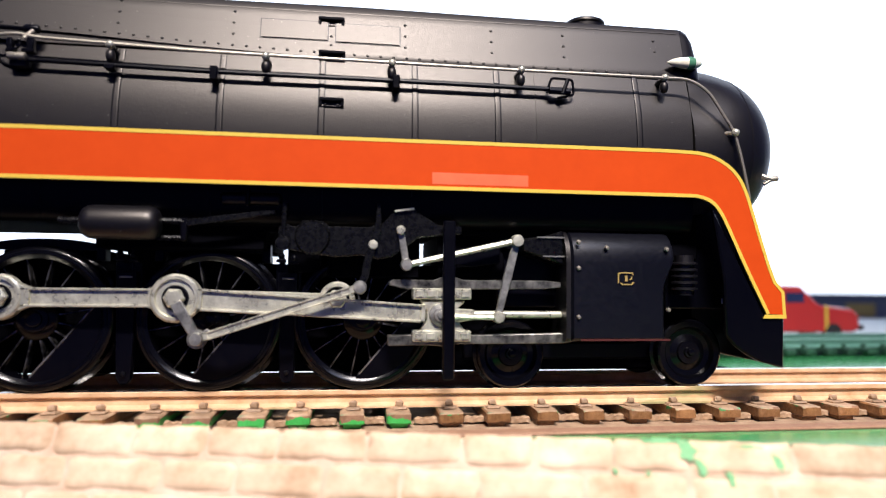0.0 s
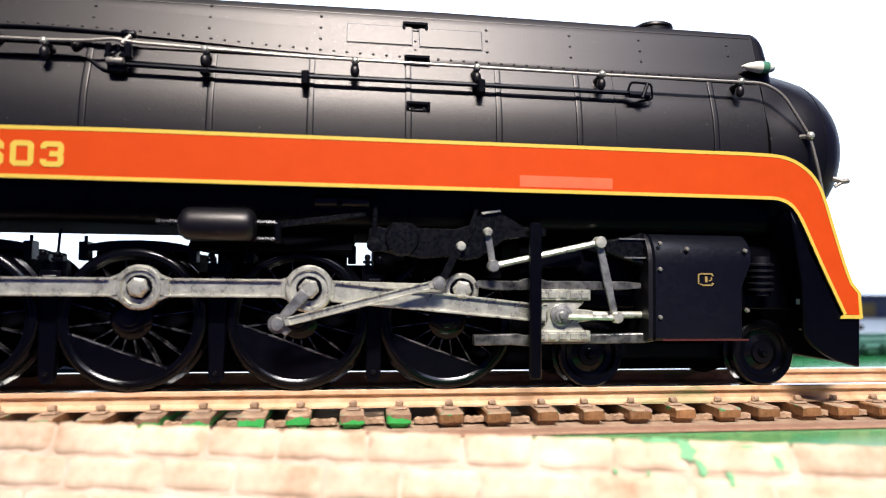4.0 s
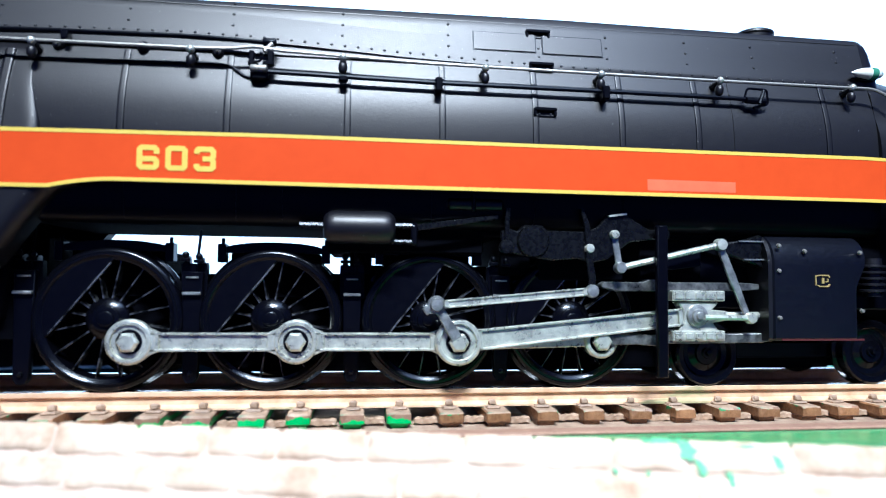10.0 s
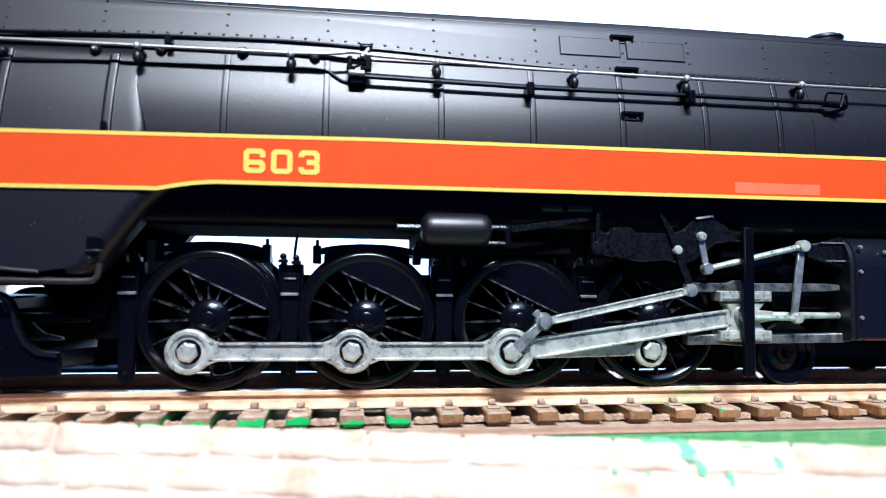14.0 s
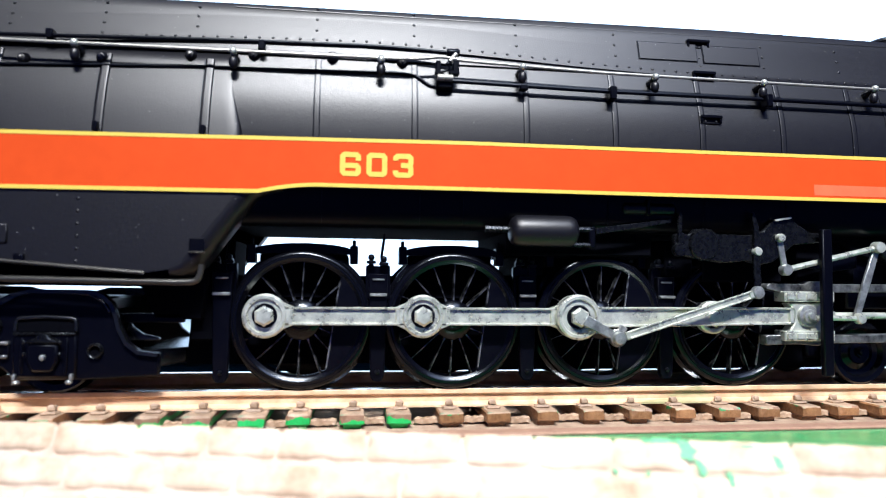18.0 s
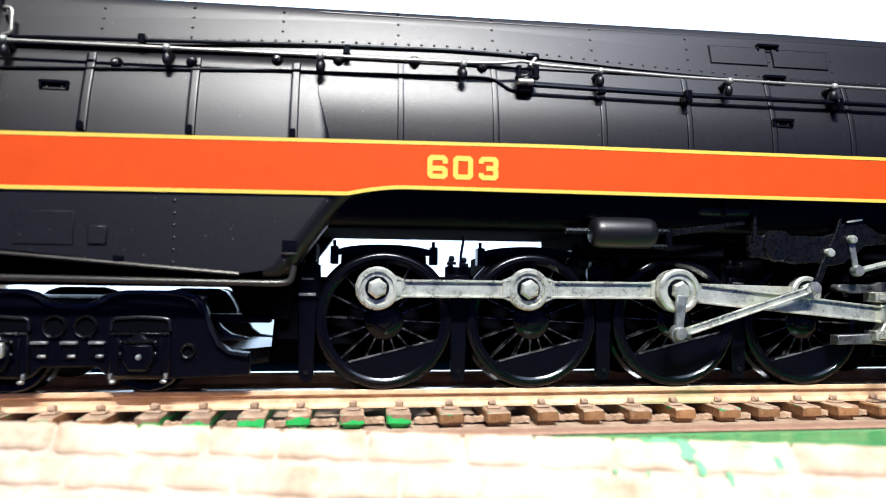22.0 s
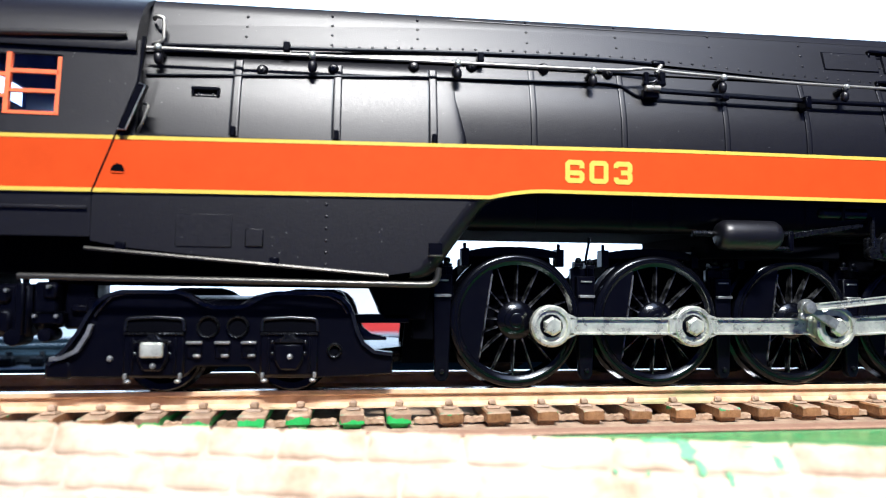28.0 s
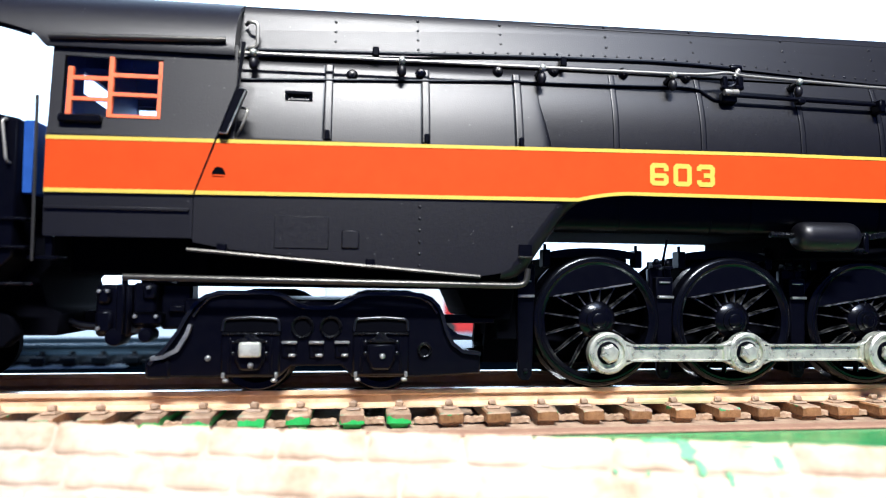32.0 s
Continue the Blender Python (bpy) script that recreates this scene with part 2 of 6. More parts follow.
def turned(profile, axis="y", centre=(0, 0, 0), seg=32, bm=None):
    """A lathe shape: profile of (radius, place along the axis)."""
    b = bmesh.new()
    rings = []
    for r, a in profile:
        ring = []
        for i in range(seg):
            c, s = math.cos(2 * math.pi * i / seg) * r, math.sin(2 * math.pi * i / seg) * r
            p = {"y": (c, a, s), "x": (a, c, s), "z": (c, s, a)}[axis]
            ring.append(b.verts.new(Vector(p) + Vector(centre)))
        rings.append(ring)
    for a, c in zip(rings, rings[1:]):
        for i in range(seg):
            j = (i + 1) % seg
            b.faces.new((a[i], a[j], c[j], c[i]))
    if profile[0] != profile[-1]:
        b.faces.new(rings[0])
        b.faces.new(rings[-1])
    else:
        bmesh.ops.remove_doubles(b, verts=b.verts, dist=1e-5)
    bmesh.ops.recalc_face_normals(b, faces=b.faces)
    return joined(bm, b)


def tube(points, r, seg=10, bm=None, r_end=None):
    """A round bar along points."""
    b = bmesh.new()
    pts = [Vector(p) for p in points]
    rings = []
    up = Vector((0.03, 1, 0.05))
    for i, p in enumerate(pts):
        d = (pts[min(i + 1, len(pts) - 1)] - pts[max(i - 1, 0)]).normalized()
        u = d.cross(up)
        u = u.normalized() if u.length > 1e-3 else d.cross(Vector((1, 0, 0))).normalized()
        w = d.cross(u)
        k = r if r_end is None else r + (r_end - r) * i / (len(pts) - 1)
        rings.append([b.verts.new(p + k * (u * math.cos(2 * math.pi * j / seg) + w * math.sin(2 * math.pi * j / seg))) for j in range(seg)])
    for a, c in zip(rings, rings[1:]):
        for i in range(seg):
            j = (i + 1) % seg
            b.faces.new((a[i], a[j], c[j], c[i]))
    b.faces.new(rings[0])
    b.faces.new(rings[-1])
    bmesh.ops.recalc_face_normals(b, faces=b.faces)
    return joined(bm, b)


def bend(points, radius, steps=6):
    """The same line with its corners rounded."""
    pts = [Vector(p) for p in points]
    out = [pts[0]]
    for a, p, c in zip(pts, pts[1:], pts[2:]):
        k = min(radius, (a - p).length * 0.48, (c - p).length * 0.48)
        s, e = p + (a - p).normalized() * k, p + (c - p).normalized() * k
        out += [s * (1 - u) ** 2 + 2 * p * u * (1 - u) + e * u * u for u in [i / steps for i in range(steps + 1)]]
    return out + [pts[-1]]


def loft(stations, bm=None, closed=False, cap=True):
    """stations: (x, [(y, z), ...]), joined end to end."""
    b = bmesh.new()
    rings = [[b.verts.new((x, y, z)) for y, z in prof] for x, prof in stations]
    n = len(rings[0])
    for a, c in zip(rings, rings[1:]):
        for i in range(n if closed else n - 1):
            j = (i + 1) % n
            b.faces.new((a[i], a[j], c[j], c[i]))
    if cap:
        b.faces.new(rings[0])
        b.faces.new(rings[-1])
    bmesh.ops.recalc_face_normals(b, faces=b.faces)
    return joined(bm, b)


def both(prof):
    """A half section (y negative, from the bottom up to the top) closed by its mirror image."""
    return prof + [(-y, z) for y, z in reversed(prof) if abs(y) > 1e-6]


def thing(name, label, category, at=(0, 0, 0), group=""):
    ob = new(name)
    ob.location = Vector(at) * MM
    ob.empty_display_size = 0.01
    return tagged(ob, label, category, group)


# ---- the room and the layout board ----
def slab(name, x0, x1, y0, y1, z0, z1, mat, label, kind="structure", bevel=0.0):
    return tagged(part(name, box(x0, x1, y0, y1, z0, z1, bevel), mat, None, label, smooth=0), label, "", "", kind)


slab("ground", -2590, 2590, -36.25, 1160, -60, -9.6, BOARD, "pale painted plywood board of the model railway")
slab("roadbed", -1200, 1200, -34, 34, -9.55, -8.9, EARTH, "strip of brown roadbed under the track", bevel=0.4)
slab("verge", 10, 1200, -57, -36.3, -60, -9.0, GREEN, "green painted verge beside the track", bevel=0.2)
slab("verge", -40, 9.8, -50, -36.3, -60, -9.0, EARTH, "sandy verge beside the track", bevel=0.2)
slab("roadbed_edge", -1200, 1200, -36.2, -31.4, -9.3, -8.2, BROWN_EDGE, "crumbling red-brown edge of the roadbed", bevel=0.4)
# far ground and track: green beyond about x = 170, blue-black before it
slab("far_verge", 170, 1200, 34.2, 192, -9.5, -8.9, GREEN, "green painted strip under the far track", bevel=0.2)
slab("far_verge", -1200, 169.8, 34.2, 192, -9.5, -8.9, TEAL, "dark teal strip under the far track", bevel=0.2)
slab("backdrop", -2600, 2600, 1165, 1175, -300, 1900, WHITE_GLOW, "white backdrop wall behind the layout, made to emit light")
slab("wall_south", -2600, 2600, -1500, -1480, -900, 1900, WALLPAINT, "unseen room wall, blue for its bounce")
slab("wall_west", -2620, -2600, -1500, 1175, -900, 1900, WALLPAINT, "unseen room wall, blue for its bounce")
slab("wall_east", 2600, 2620, -1500, 1175, -900, 1900, WALLPAINT, "unseen room wall, blue for its bounce")
slab("ceiling", -2620, 2620, -1500, 1175, 1900, 1920, WALLPAINT, "unseen ceiling, blue for its bounce")
slab("floor", -2620, 2620, -1500, 1175, -920, -900, WALLPAINT, "unseen floor, blue for its bounce")


# ---- track ----
def rail_section(y):
    half = [(2.5, -4.7), (2.5, -4.2), (0.5, -3.5), (0.5, -1.6), (1.45, -1.2), (1.45, -0.2), (1.25, 0.0)]
    return [(y - a, z) for a, z in half] + [(y + a, z) for a, z in reversed(half)]


def track(name, label, y, ties, x0, x1, tie_mats, rail_mat, top_mat, top_tie=None, change=None, far_rail=None):
    tr = thing(name, label, "track", (0, y, 0), "model railway tracks")
    for side in (-17.2, 17.2):
        bm = loft([(x, rail_section(side)) for x in ((x0, change, x1) if change else (x0, x1))], closed=True)
        ob = part("rail", bm, [rail_mat, top_mat, far_rail or rail_mat], tr, smooth=30)
        for p in ob.data.polygons:
            if p.normal.z > 0.9 and p.center.z > -0.0003:
                p.material_index = 1
            if change and p.center.x > change * MM:
                p.material_index = 2
    rnd = random.Random(7)
    kinds, clips = [], []
    for m in tie_mats:
        for j in range(3):
            bm = box(-3.3 + 0.25 * j, 3.25, -27.4 + 0.4 * j, 27.4, -7.7, -4.8, 0.4)
            bmesh.ops.subdivide_edges(bm, edges=[e for e in bm.edges if 2.5 < e.calc_length() < 9], cuts=2, use_grid_fill=True)
            for v in bm.verts:
                v.co += Vector((rnd.uniform(-0.2, 0.2), rnd.uniform(-0.25, 0.25), rnd.uniform(-0.14, 0.14)))
            box(-2.3, 2.3, -25.6, 25.6, -8.85, -7.6, 0.2, bm)
            kinds.append(bm)
            bm = box(-2.0, 2.0, -1.9, 1.4, -4.95, -4.2, 0.4)
            box(-1.0, 1.0, -0.6, 1.2, -4.2, -2.7, 0.35, bm)
            for v in bm.verts:
                v.co += Vector((rnd.uniform(-0.2, 0.2), rnd.uniform(-0.2, 0.2), rnd.uniform(-0.15, 0.15)))
            clips.append(bm)
    mats = [m for m in tie_mats for _ in range(3)]
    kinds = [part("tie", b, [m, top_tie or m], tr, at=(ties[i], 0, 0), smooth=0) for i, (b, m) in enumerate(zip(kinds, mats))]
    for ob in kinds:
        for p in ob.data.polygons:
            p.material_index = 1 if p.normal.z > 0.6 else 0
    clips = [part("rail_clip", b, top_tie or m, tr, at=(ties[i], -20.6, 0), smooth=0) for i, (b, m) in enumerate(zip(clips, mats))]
    for c, x in zip(clips, ties):
        again(c, (x, 20.6, 0), rot=(0, 0, math.pi))
    for i, x in enumerate(ties[len(kinds):]):
        q = rnd.randrange(3) + (3 if len(kinds) > 3 and (x > change if change else -55 < x < 15) else 0)
        again(kinds[q], (x, 0, 0))
        again(clips[q], (x + rnd.uniform(-0.5, 0.5), -20.6, 0))
        again(clips[q], (x, 20.6, 0), rot=(0, 0, math.pi))
    strip = None
    for a, c in zip(ties, ties[1:]):
        x = (a + c) / 2
        if strip is None:
            bm = box(-3.4, 3.4, -23.2, -21.2, -8.2, -6.7, 0.25)
            bmesh.ops.subdivide_edges(bm, edges=[e for e in bm.edges if e.calc_length() > 3], cuts=5, use_grid_fill=True)
            for v in bm.verts:
                v.co += Vector((0, rnd.uniform(-0.2, 0.2), rnd.uniform(-0.3, 0.2)))
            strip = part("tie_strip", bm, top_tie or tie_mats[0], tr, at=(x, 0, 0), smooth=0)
        else:
            again(strip, (x, rnd.uniform(-0.3, 0.5), rnd.uniform(-0.5, 0.1)), rot=(0, 0, rnd.uniform(-0.05, 0.05)))
    return tr


NEAR_TIES = [-75.3, -63.4, -50.8, -38.9, -25.7, -14.5, -0.8, 11.2, 24.7, 37.2, 50.3, 63.0, 76.4, 89.0, 102.1, 113.8, 126.5, 137.9]
ALL_TIES = [-75.3 - 12.55 * k for k in range(22, 0, -1)] + NEAR_TIES + [137.9 + 12.55 * k for k in range(1, 28)]
track("railway_track", "model track with tan weathered rails on brown ties", 0, ALL_TIES, -360, 490, [TIE, TIE_GREEN], RAIL, RAILTOP, TIE_TOP)
second = track("railway_track", "second model track behind, ties blue-black left and green right", 137, [-350 + 12.55 * k for k in range(92)], -360, 800, [FARTIE_DARK, FARTIE], FARRAIL_DARK, FARRAIL_DARK, change=175, far_rail=FARRAIL)
part("ballast", box(-360, -100, -31, 31, -8.95, -8.82, 0.05), BALLAST, second, "pale blue-grey ballast strip", smooth=0)
second.rotation_euler = (0, 0, radians(3.45))


# ---- stone embankment in front ----
def stone_wall():
    wall = thing("stone_wall", "sloping wall of tan carved stone blocks before the track", "wall")
    # the slope's own frame: u along the wall, v down the slope, w out of it
    org, turn = Vector((0.0, -64.0, -1.9)), Euler((radians(-25), 0, radians(-12))).to_matrix()

    def place(bm):
        for v in bm.verts:
            v.co = turn @ v.co + org
        return bm
    part("mortar_bed", place(box(-190, 210, -1.6, 5.0, -36, 0.2, 0.6)), MORTAR, wall, smooth=0)
    rnd = random.Random(11)
    known = {0: [-61.0, -44.2, -29.0, -14.6], 1: [-56.7, -36.7, -22.2, -4.6]}
    for row in range(5):
        cuts = list(known.get(row, [-50.0]))
        while cuts[0] > -186:
            cuts.insert(0, cuts[0] - 13 - rnd.random() * 7)
        while cuts[-1] < 200:
            cuts.append(cuts[-1] + 13 + rnd.random() * 7)
        z1 = 0.9 - row * 6.5
        for x, x1 in zip(cuts, cuts[1:]):
            h = 6.2 + rnd.uniform(-0.25, 0.25)
            bm = box(x + 0.2, x1 - 0.2, -2.1 - rnd.random() * 0.15, -0.8, z1 - h, z1)
            for _ in range(2):
                bmesh.ops.subdivide_edges(bm, edges=[e for e in bm.edges if e.calc_length() > 1.5], cuts=2, use_grid_fill=True)
            mx, mz, hx, hz = (x + x1) / 2, z1 - h / 2, (x1 - x) / 2, h / 2
            for v in bm.verts:
                # rounded like a pillow, then uneven
                u, q = (v.co.x - mx) / hx, (v.co.z - mz) / hz
                edge = min((1 - abs(u)) * hx, (1 - abs(q)) * hz)
                if v.co.y < -1.5:
                    v.co.y += 0.9 * max(0.0, 1 - edge / 1.3) ** 2
                v.co.x -= u * hx * 0.10 * max(0.0, abs(q) - 0.6) * 2 / max(1.0, hx / 4)
                n = noise.noise_vector(v.co * 0.3 + Vector((row * 9, 0, 0)))
                v.co += Vector((n.x * 0.5, n.y * 0.3, n.z * 0.45))
            part("stone", place(bm), STONE, wall, smooth=60)
    for u, v, a, h in ((63.5, 0.8, 1.5, 4.0), (65.6, -2.4, 0.9, 3.2), (70.6, -4.6, 0.6, 2.8), (79.5, -1.6, 0.9, 2.6), (50, -4.6, 0.45, 1.2), (56, -5.0, 0.4, 1.0), (58, 0.9, 3.4, 0.9), (75, 0.2, 2.4, 0.7)):
        pts = []
        for q in range(28):
            g = q * math.pi / 14
            k = 1 + 0.35 * noise.noise(Vector((u, v, g * 2.3))) + 0.3 * rnd.uniform(-1, 1)
            pts.append((u + a * k * math.cos(g) - (h * 0.2 if math.sin(g) > 0 else 0) * math.sin(g), v - h / 2 + h / 2 * k * math.sin(g)))
        part("paint_splash", place(plate(pts, -2.26, -2.1)), GREEN_DAB, wall, "dab of green paint", smooth=0)


stone_wall()


# ---- what stands behind the tracks ----
CAR_RED = material("red_car_paint", (0.46, 0.03, 0.03), 0.3, colour2=(0.52, 0.04, 0.035), scale=30)
CAR_WHITE = material("white_car_paint", (0.72, 0.74, 0.76), 0.35, colour2=(0.8, 0.8, 0.8), scale=30)
DARK_GLASS = material("dark_car_glass", (0.02, 0.03, 0.08), 0.08, scale=50)
RUBBER = material("black_rubber", (0.015, 0.015, 0.016), 0.7, scale=200)


def car_wheels(car, places, r):
    first = None
    for x, y in places:
        if first is None:
            first = part("wheel", turned([(0.1, -2.2), (r * 0.5, -2.2), (r * 0.6, -2.6), (r * 0.95, -2.4), (r, -1.6), (r, 1.6), (r * 0.95, 2.4), (0.1, 2.4)], "y", seg=20), RUBBER, car, at=(x, y, r))
        else:
            again(first, (x, y, r))


def pickup():
    """A red toy truck with a paler bonnet, nose towards the right."""
    car = thing("toy_truck", "red model pickup truck with a yellow stripe and white bonnet", "toy car", (352, 236, -9.6))
    part("body", plate([(-104, 7), (-104, 20), (-70, 21), (-64, 36), (-60, 38.5), (-46, 38.5), (-34, 27), (-30, 25), (-6, 22), (-2, 19), (-1, 9), (-6, 6.5), (-100, 6)], -15, 15, 1.4), CAR_RED, car)
    part("bonnet", plate([(-27, 25.2), (-7, 22.8), (-5, 21), (-26, 23.2)], -13, 13, 0.5), CAR_WHITE, car, "white bonnet lid")
    part("side_window", box(-58, -44, -15.3, -14.9, 27, 34, 0.3), DARK_GLASS, car)
    part("windscreen", plate([(-45.5, 37.0), (-33.2, 26.8), (-34.4, 26.2), (-46.5, 36.4)], -12.5, 12.5), DARK_GLASS, car)
    part("stripe", box(-28.6, -26.0, -15.4, -14.9, 7, 25, 0.1), YELLOW, car, "yellow upright stripe")
    part("bumper", box(-3, 1.6, -15.5, 15.5, 8, 11.5, 0.8), RUBBER, car)
    car_wheels(car, [(-22, -13), (-22, 13), (-84, -13), (-84, 13)], 6.5)


def coach():
    """A white toy coach with a red skirt."""
    car = thing("toy_coach", "white model coach with a red lower side, parked behind", "toy car", (0, 268, -9.6))
    part("lower_body", box(-24, 88, -15, 15, 3.5, 12.5, 1.2), CAR_RED, car)
    part("upper_body", box(-23, 66, -14.6, 14.6, 12.6, 40, 2.2), CAR_WHITE, car)
    part("bonnet", box(66.2, 87, -14, 14, 12.6, 22, 2.0), CAR_WHITE, car)
    part("pillar", box(60, 66.6, -15.0, -14.2, 13, 39, 0.3), CAR_RED, car)
    car_wheels(car, [(62, -13), (62, 13), (-2, -13), (-2, 13)], 6.5)


pickup()
coach()


def shed():
    """A long low blue-grey shed far off on the board."""
    s = thing("low_shed", "long low blue-grey model shed at the board's edge", "shed", (640, 560, -9.6))
    part("wall", box(-150, 260, -20, 20, 0, 24, 0.6), material("blue_grey_shed_paint", (0.09, 0.11, 0.17), 0.7, colour2=(0.14, 0.15, 0.20), scale=12), s)
    part("roof", plate([(-156, 23.5), (266, 23.5), (262, 29), (-152, 29)], -24, 24, 0.6), material("slate_shed_roof", (0.06, 0.07, 0.12), 0.7, scale=15), s)
    part("door", box(-40, 0, -20.6, -19.8, 1, 18, 0.3), material("ochre_shed_door", (0.35, 0.25, 0.08), 0.7, scale=20), s)


shed()


def hut():
    """A small tan lineside hut with a pitched roof."""
    h = thing("lineside_hut", "small tan model hut with a brown roof beyond the tracks", "hut", (-332, 420, -9.6))
    tan = material("tan_hut_boards", (0.42, 0.27, 0.15), 0.8, colour2=(0.55, 0.40, 0.26), scale=40, bump=0.2, bump_scale=300)
    brown = material("brown_hut_roof", (0.16, 0.10, 0.05), 0.8, colour2=(0.25, 0.2, 0.08), scale=60)
    part("wall", plate([(-20, 0), (20, 0), (20, 34), (0, 46), (-20, 34)], -16, 16, 0.3), tan, h)
    for k in (-1, 1):
        part("roof_slope", plate([(k * -1.0, 48.4), (k * 23, 34), (k * 23, 32.2), (k * -1.0, 46.4)], -19, 19, 0.2), brown, h)
    part("door", box(-6, 4, -16.6, -15.8, 0.5, 22, 0.2), brown, h)


hut()


# ---- the locomotive: everything in its own space, x forward, z from the rail tops ----
loco = thing("steam_locomotive", "black streamlined model steam locomotive with an orange-red stripe", "locomotive")
AXLES = [-121.0, -80.2, -38.2, 1.6]
AXLE_Z, CRANK, TREAD, PHASE = 18.6, 8.8, 18.54, 2.45
WRIST_Z, MAIN_LEN = 20.4, 66.8
RETURN_LEN, RETURN_ANGLE, ECC_LEN = 11.6, radians(200), 41.8
LINK = (3.8, 38.3)
LINK_LEN = 11.4
LEVER_TOP = (42.0, 40.1)


def z_top(x):
    return 65.2 if x > -80 else 65.2 + (x + 80) * 0.0127


def z_low(x):
    if x < -131:
        return 50.4 + (x + 131) * 0.008
    u = min(1.0, (x + 131) / 15)
    return 50.4 + 2.0 * (1 - (1 - u) ** 1.8)


# half sections, from the belly up to the ridge
BOILER_LOW = [(-16, 48), (-22.0, 50), (-24.2, 56), (-25.0, 63), (-25.06, 67), (-25.0, 69), (-24.88, 71.2), (-24.67, 73.5), (-24.34, 75.8), (-23.86, 78.2), (-23.24, 80.6), (-22.52, 83), (-21.78, 85.4), (-20.87, 88.4)]
CASING = [(-21.2, 88.9), (-20.15, 93), (-18.95, 98), (-18.2, 101), (-17.6, 103.3), (-16.4, 105.2), (-12, 106.3), (-6, 106.7), (0, 106.8)]
BOX_LOW = [(-20, 46), (-27.0, 49), (-27.6, 56), (-26.9, 63), (-26.3, 67), (-25.98, 69), (-25.6, 71.2), (-25.15, 73.5), (-24.63, 75.8), (-24.02, 78.2), (-23.34, 80.6), (-22.6, 83), (-21.84, 85.4), (-20.92, 88.4)]


def lowered(half, drop):
    """The half section with its ridge a little lower."""
    return both([(y, z - (drop * (z - 99) / 8 if z > 99 else 0)) for y, z in half])


def y_at(z, half):
    """How far out a half section stands at the height z."""
    for (a, p), (b, q) in zip(half, half[1:]):
        if p <= z <= q:
            return a + (b - a) * (z - p) / (q - p)
    return half[-1][0]


def on_side(x0, x1, z0, z1, half, thick, rows=6, bm=None):
    """A thin raised patch that follows the near side of a half section."""
    zs = [z0 + (z1 - z0) * i / rows for i in range(rows + 1)]
    ring = [(y_at(z, half) - thick, z) for z in zs] + [(y_at(z, half) + 0.3, z) for z in reversed(zs)]
    return loft([(x0, ring), (x1, ring)], bm, closed=True)


SIDE_B, SIDE_F = BOILER_LOW + CASING, BOX_LOW + CASING
part("boiler", loft([(x, both(BOILER_LOW)) for x in (-141.5, 0, 93)]), BLACK, loco, "long black boiler barrel", smooth=30)
part("roof_casing", loft([(-226.5, lowered(CASING, 2.4)), (-141, lowered(CASING, 1.4)), (0, lowered(CASING, 0.0)), (93, lowered(CASING, 0.9))]), BLACK, loco, "long black casing along the boiler top", smooth=30)
FRONT = [(93.1, 1.0, 1.0), (94.4, 0.985, 0.995), (95.7, 0.95, 0.985), (96.9, 0.87, 0.965), (97.9, 0.73, 0.94), (98.8, 0.5, 0.91), (99.6, 0.2, 0.88), (100.2, 0.02, 0.86)]
part("casing_front", loft([(x, both([(y * g, 86 + (z - 86 - (0.9 * (z - 99) / 8 if z > 99 else 0)) * f) for y, z in CASING])) for x, f, g in FRONT]), BLACK, loco, smooth=60)


def between(f):
    """A half section between the barrel's and the firebox's."""
    return both([(a + (p - a) * f, b + (q - b) * f) for (a, b), (p, q) in zip(BOILER_LOW, BOX_LOW)])


b = loft([(x, between(f)) for x, f in ((-226.5, 1.0), (-143.2, 1.0), (-142.2, 0.985), (-141.4, 0.94), (-140.7, 0.84), (-140.2, 0.7), (-139.8, 0.5), (-139.5, 0.25), (-139.4, 0.0))])
for v in b.verts:
    if v.co.x > -143.5:
        v.co.x += 3.4 * min(1.0, max(0.0, (79 - v.co.z) / 13))
part("firebox", b, BLACK, loco, smooth=75)


def nose_skin():
    """The boiler's barrel, flowing from its own section into a round bullet."""
    rows, n = [], 72
    xs = [93.1, 94.5, 96, 97.5] + [99 + 27.1 * math.sin(math.pi / 2 * i / 22) for i in range(23)]
    for x in xs:
        u = max(0.0, (x - 99) / 27.12)
        fall = (1 - u ** 2.5) ** (1 / 2.5)
        s = min(1.0, (x - 93.1) / 17)
        s = s * s * (3 - 2 * s)
        ringp = []
        for i in range(n):
            a = 2 * math.pi * i / n
            c, d = math.cos(a), math.sin(a)
            z = 67.2 + 26.2 * d
            barrel = 26.2
            if z > 48:
                w = abs(y_at(min(z, 88.4), BOILER_LOW))
                barrel = min(max(w / max(abs(c), 0.45), 26.2), 29.5)
            r = (barrel + (26.2 - barrel) * s) * fall
            ringp.append((x, r * c, 67.2 + 2.6 * s + r * d))
        rows.append(ringp)
    bm = bmesh.new()
    vs = [[bm.verts.new(p) for p in r] for r in rows]
    for r, q in zip(vs, vs[1:]):
        for i in range(n):
            bm.faces.new((r[i], r[(i + 1) % n], q[(i + 1) % n], q[i]))
    bm.faces.new(vs[0])
    bm.faces.new(vs[-1])
    bmesh.ops.recalc_face_normals(bm, faces=bm.faces[:])
    return bm


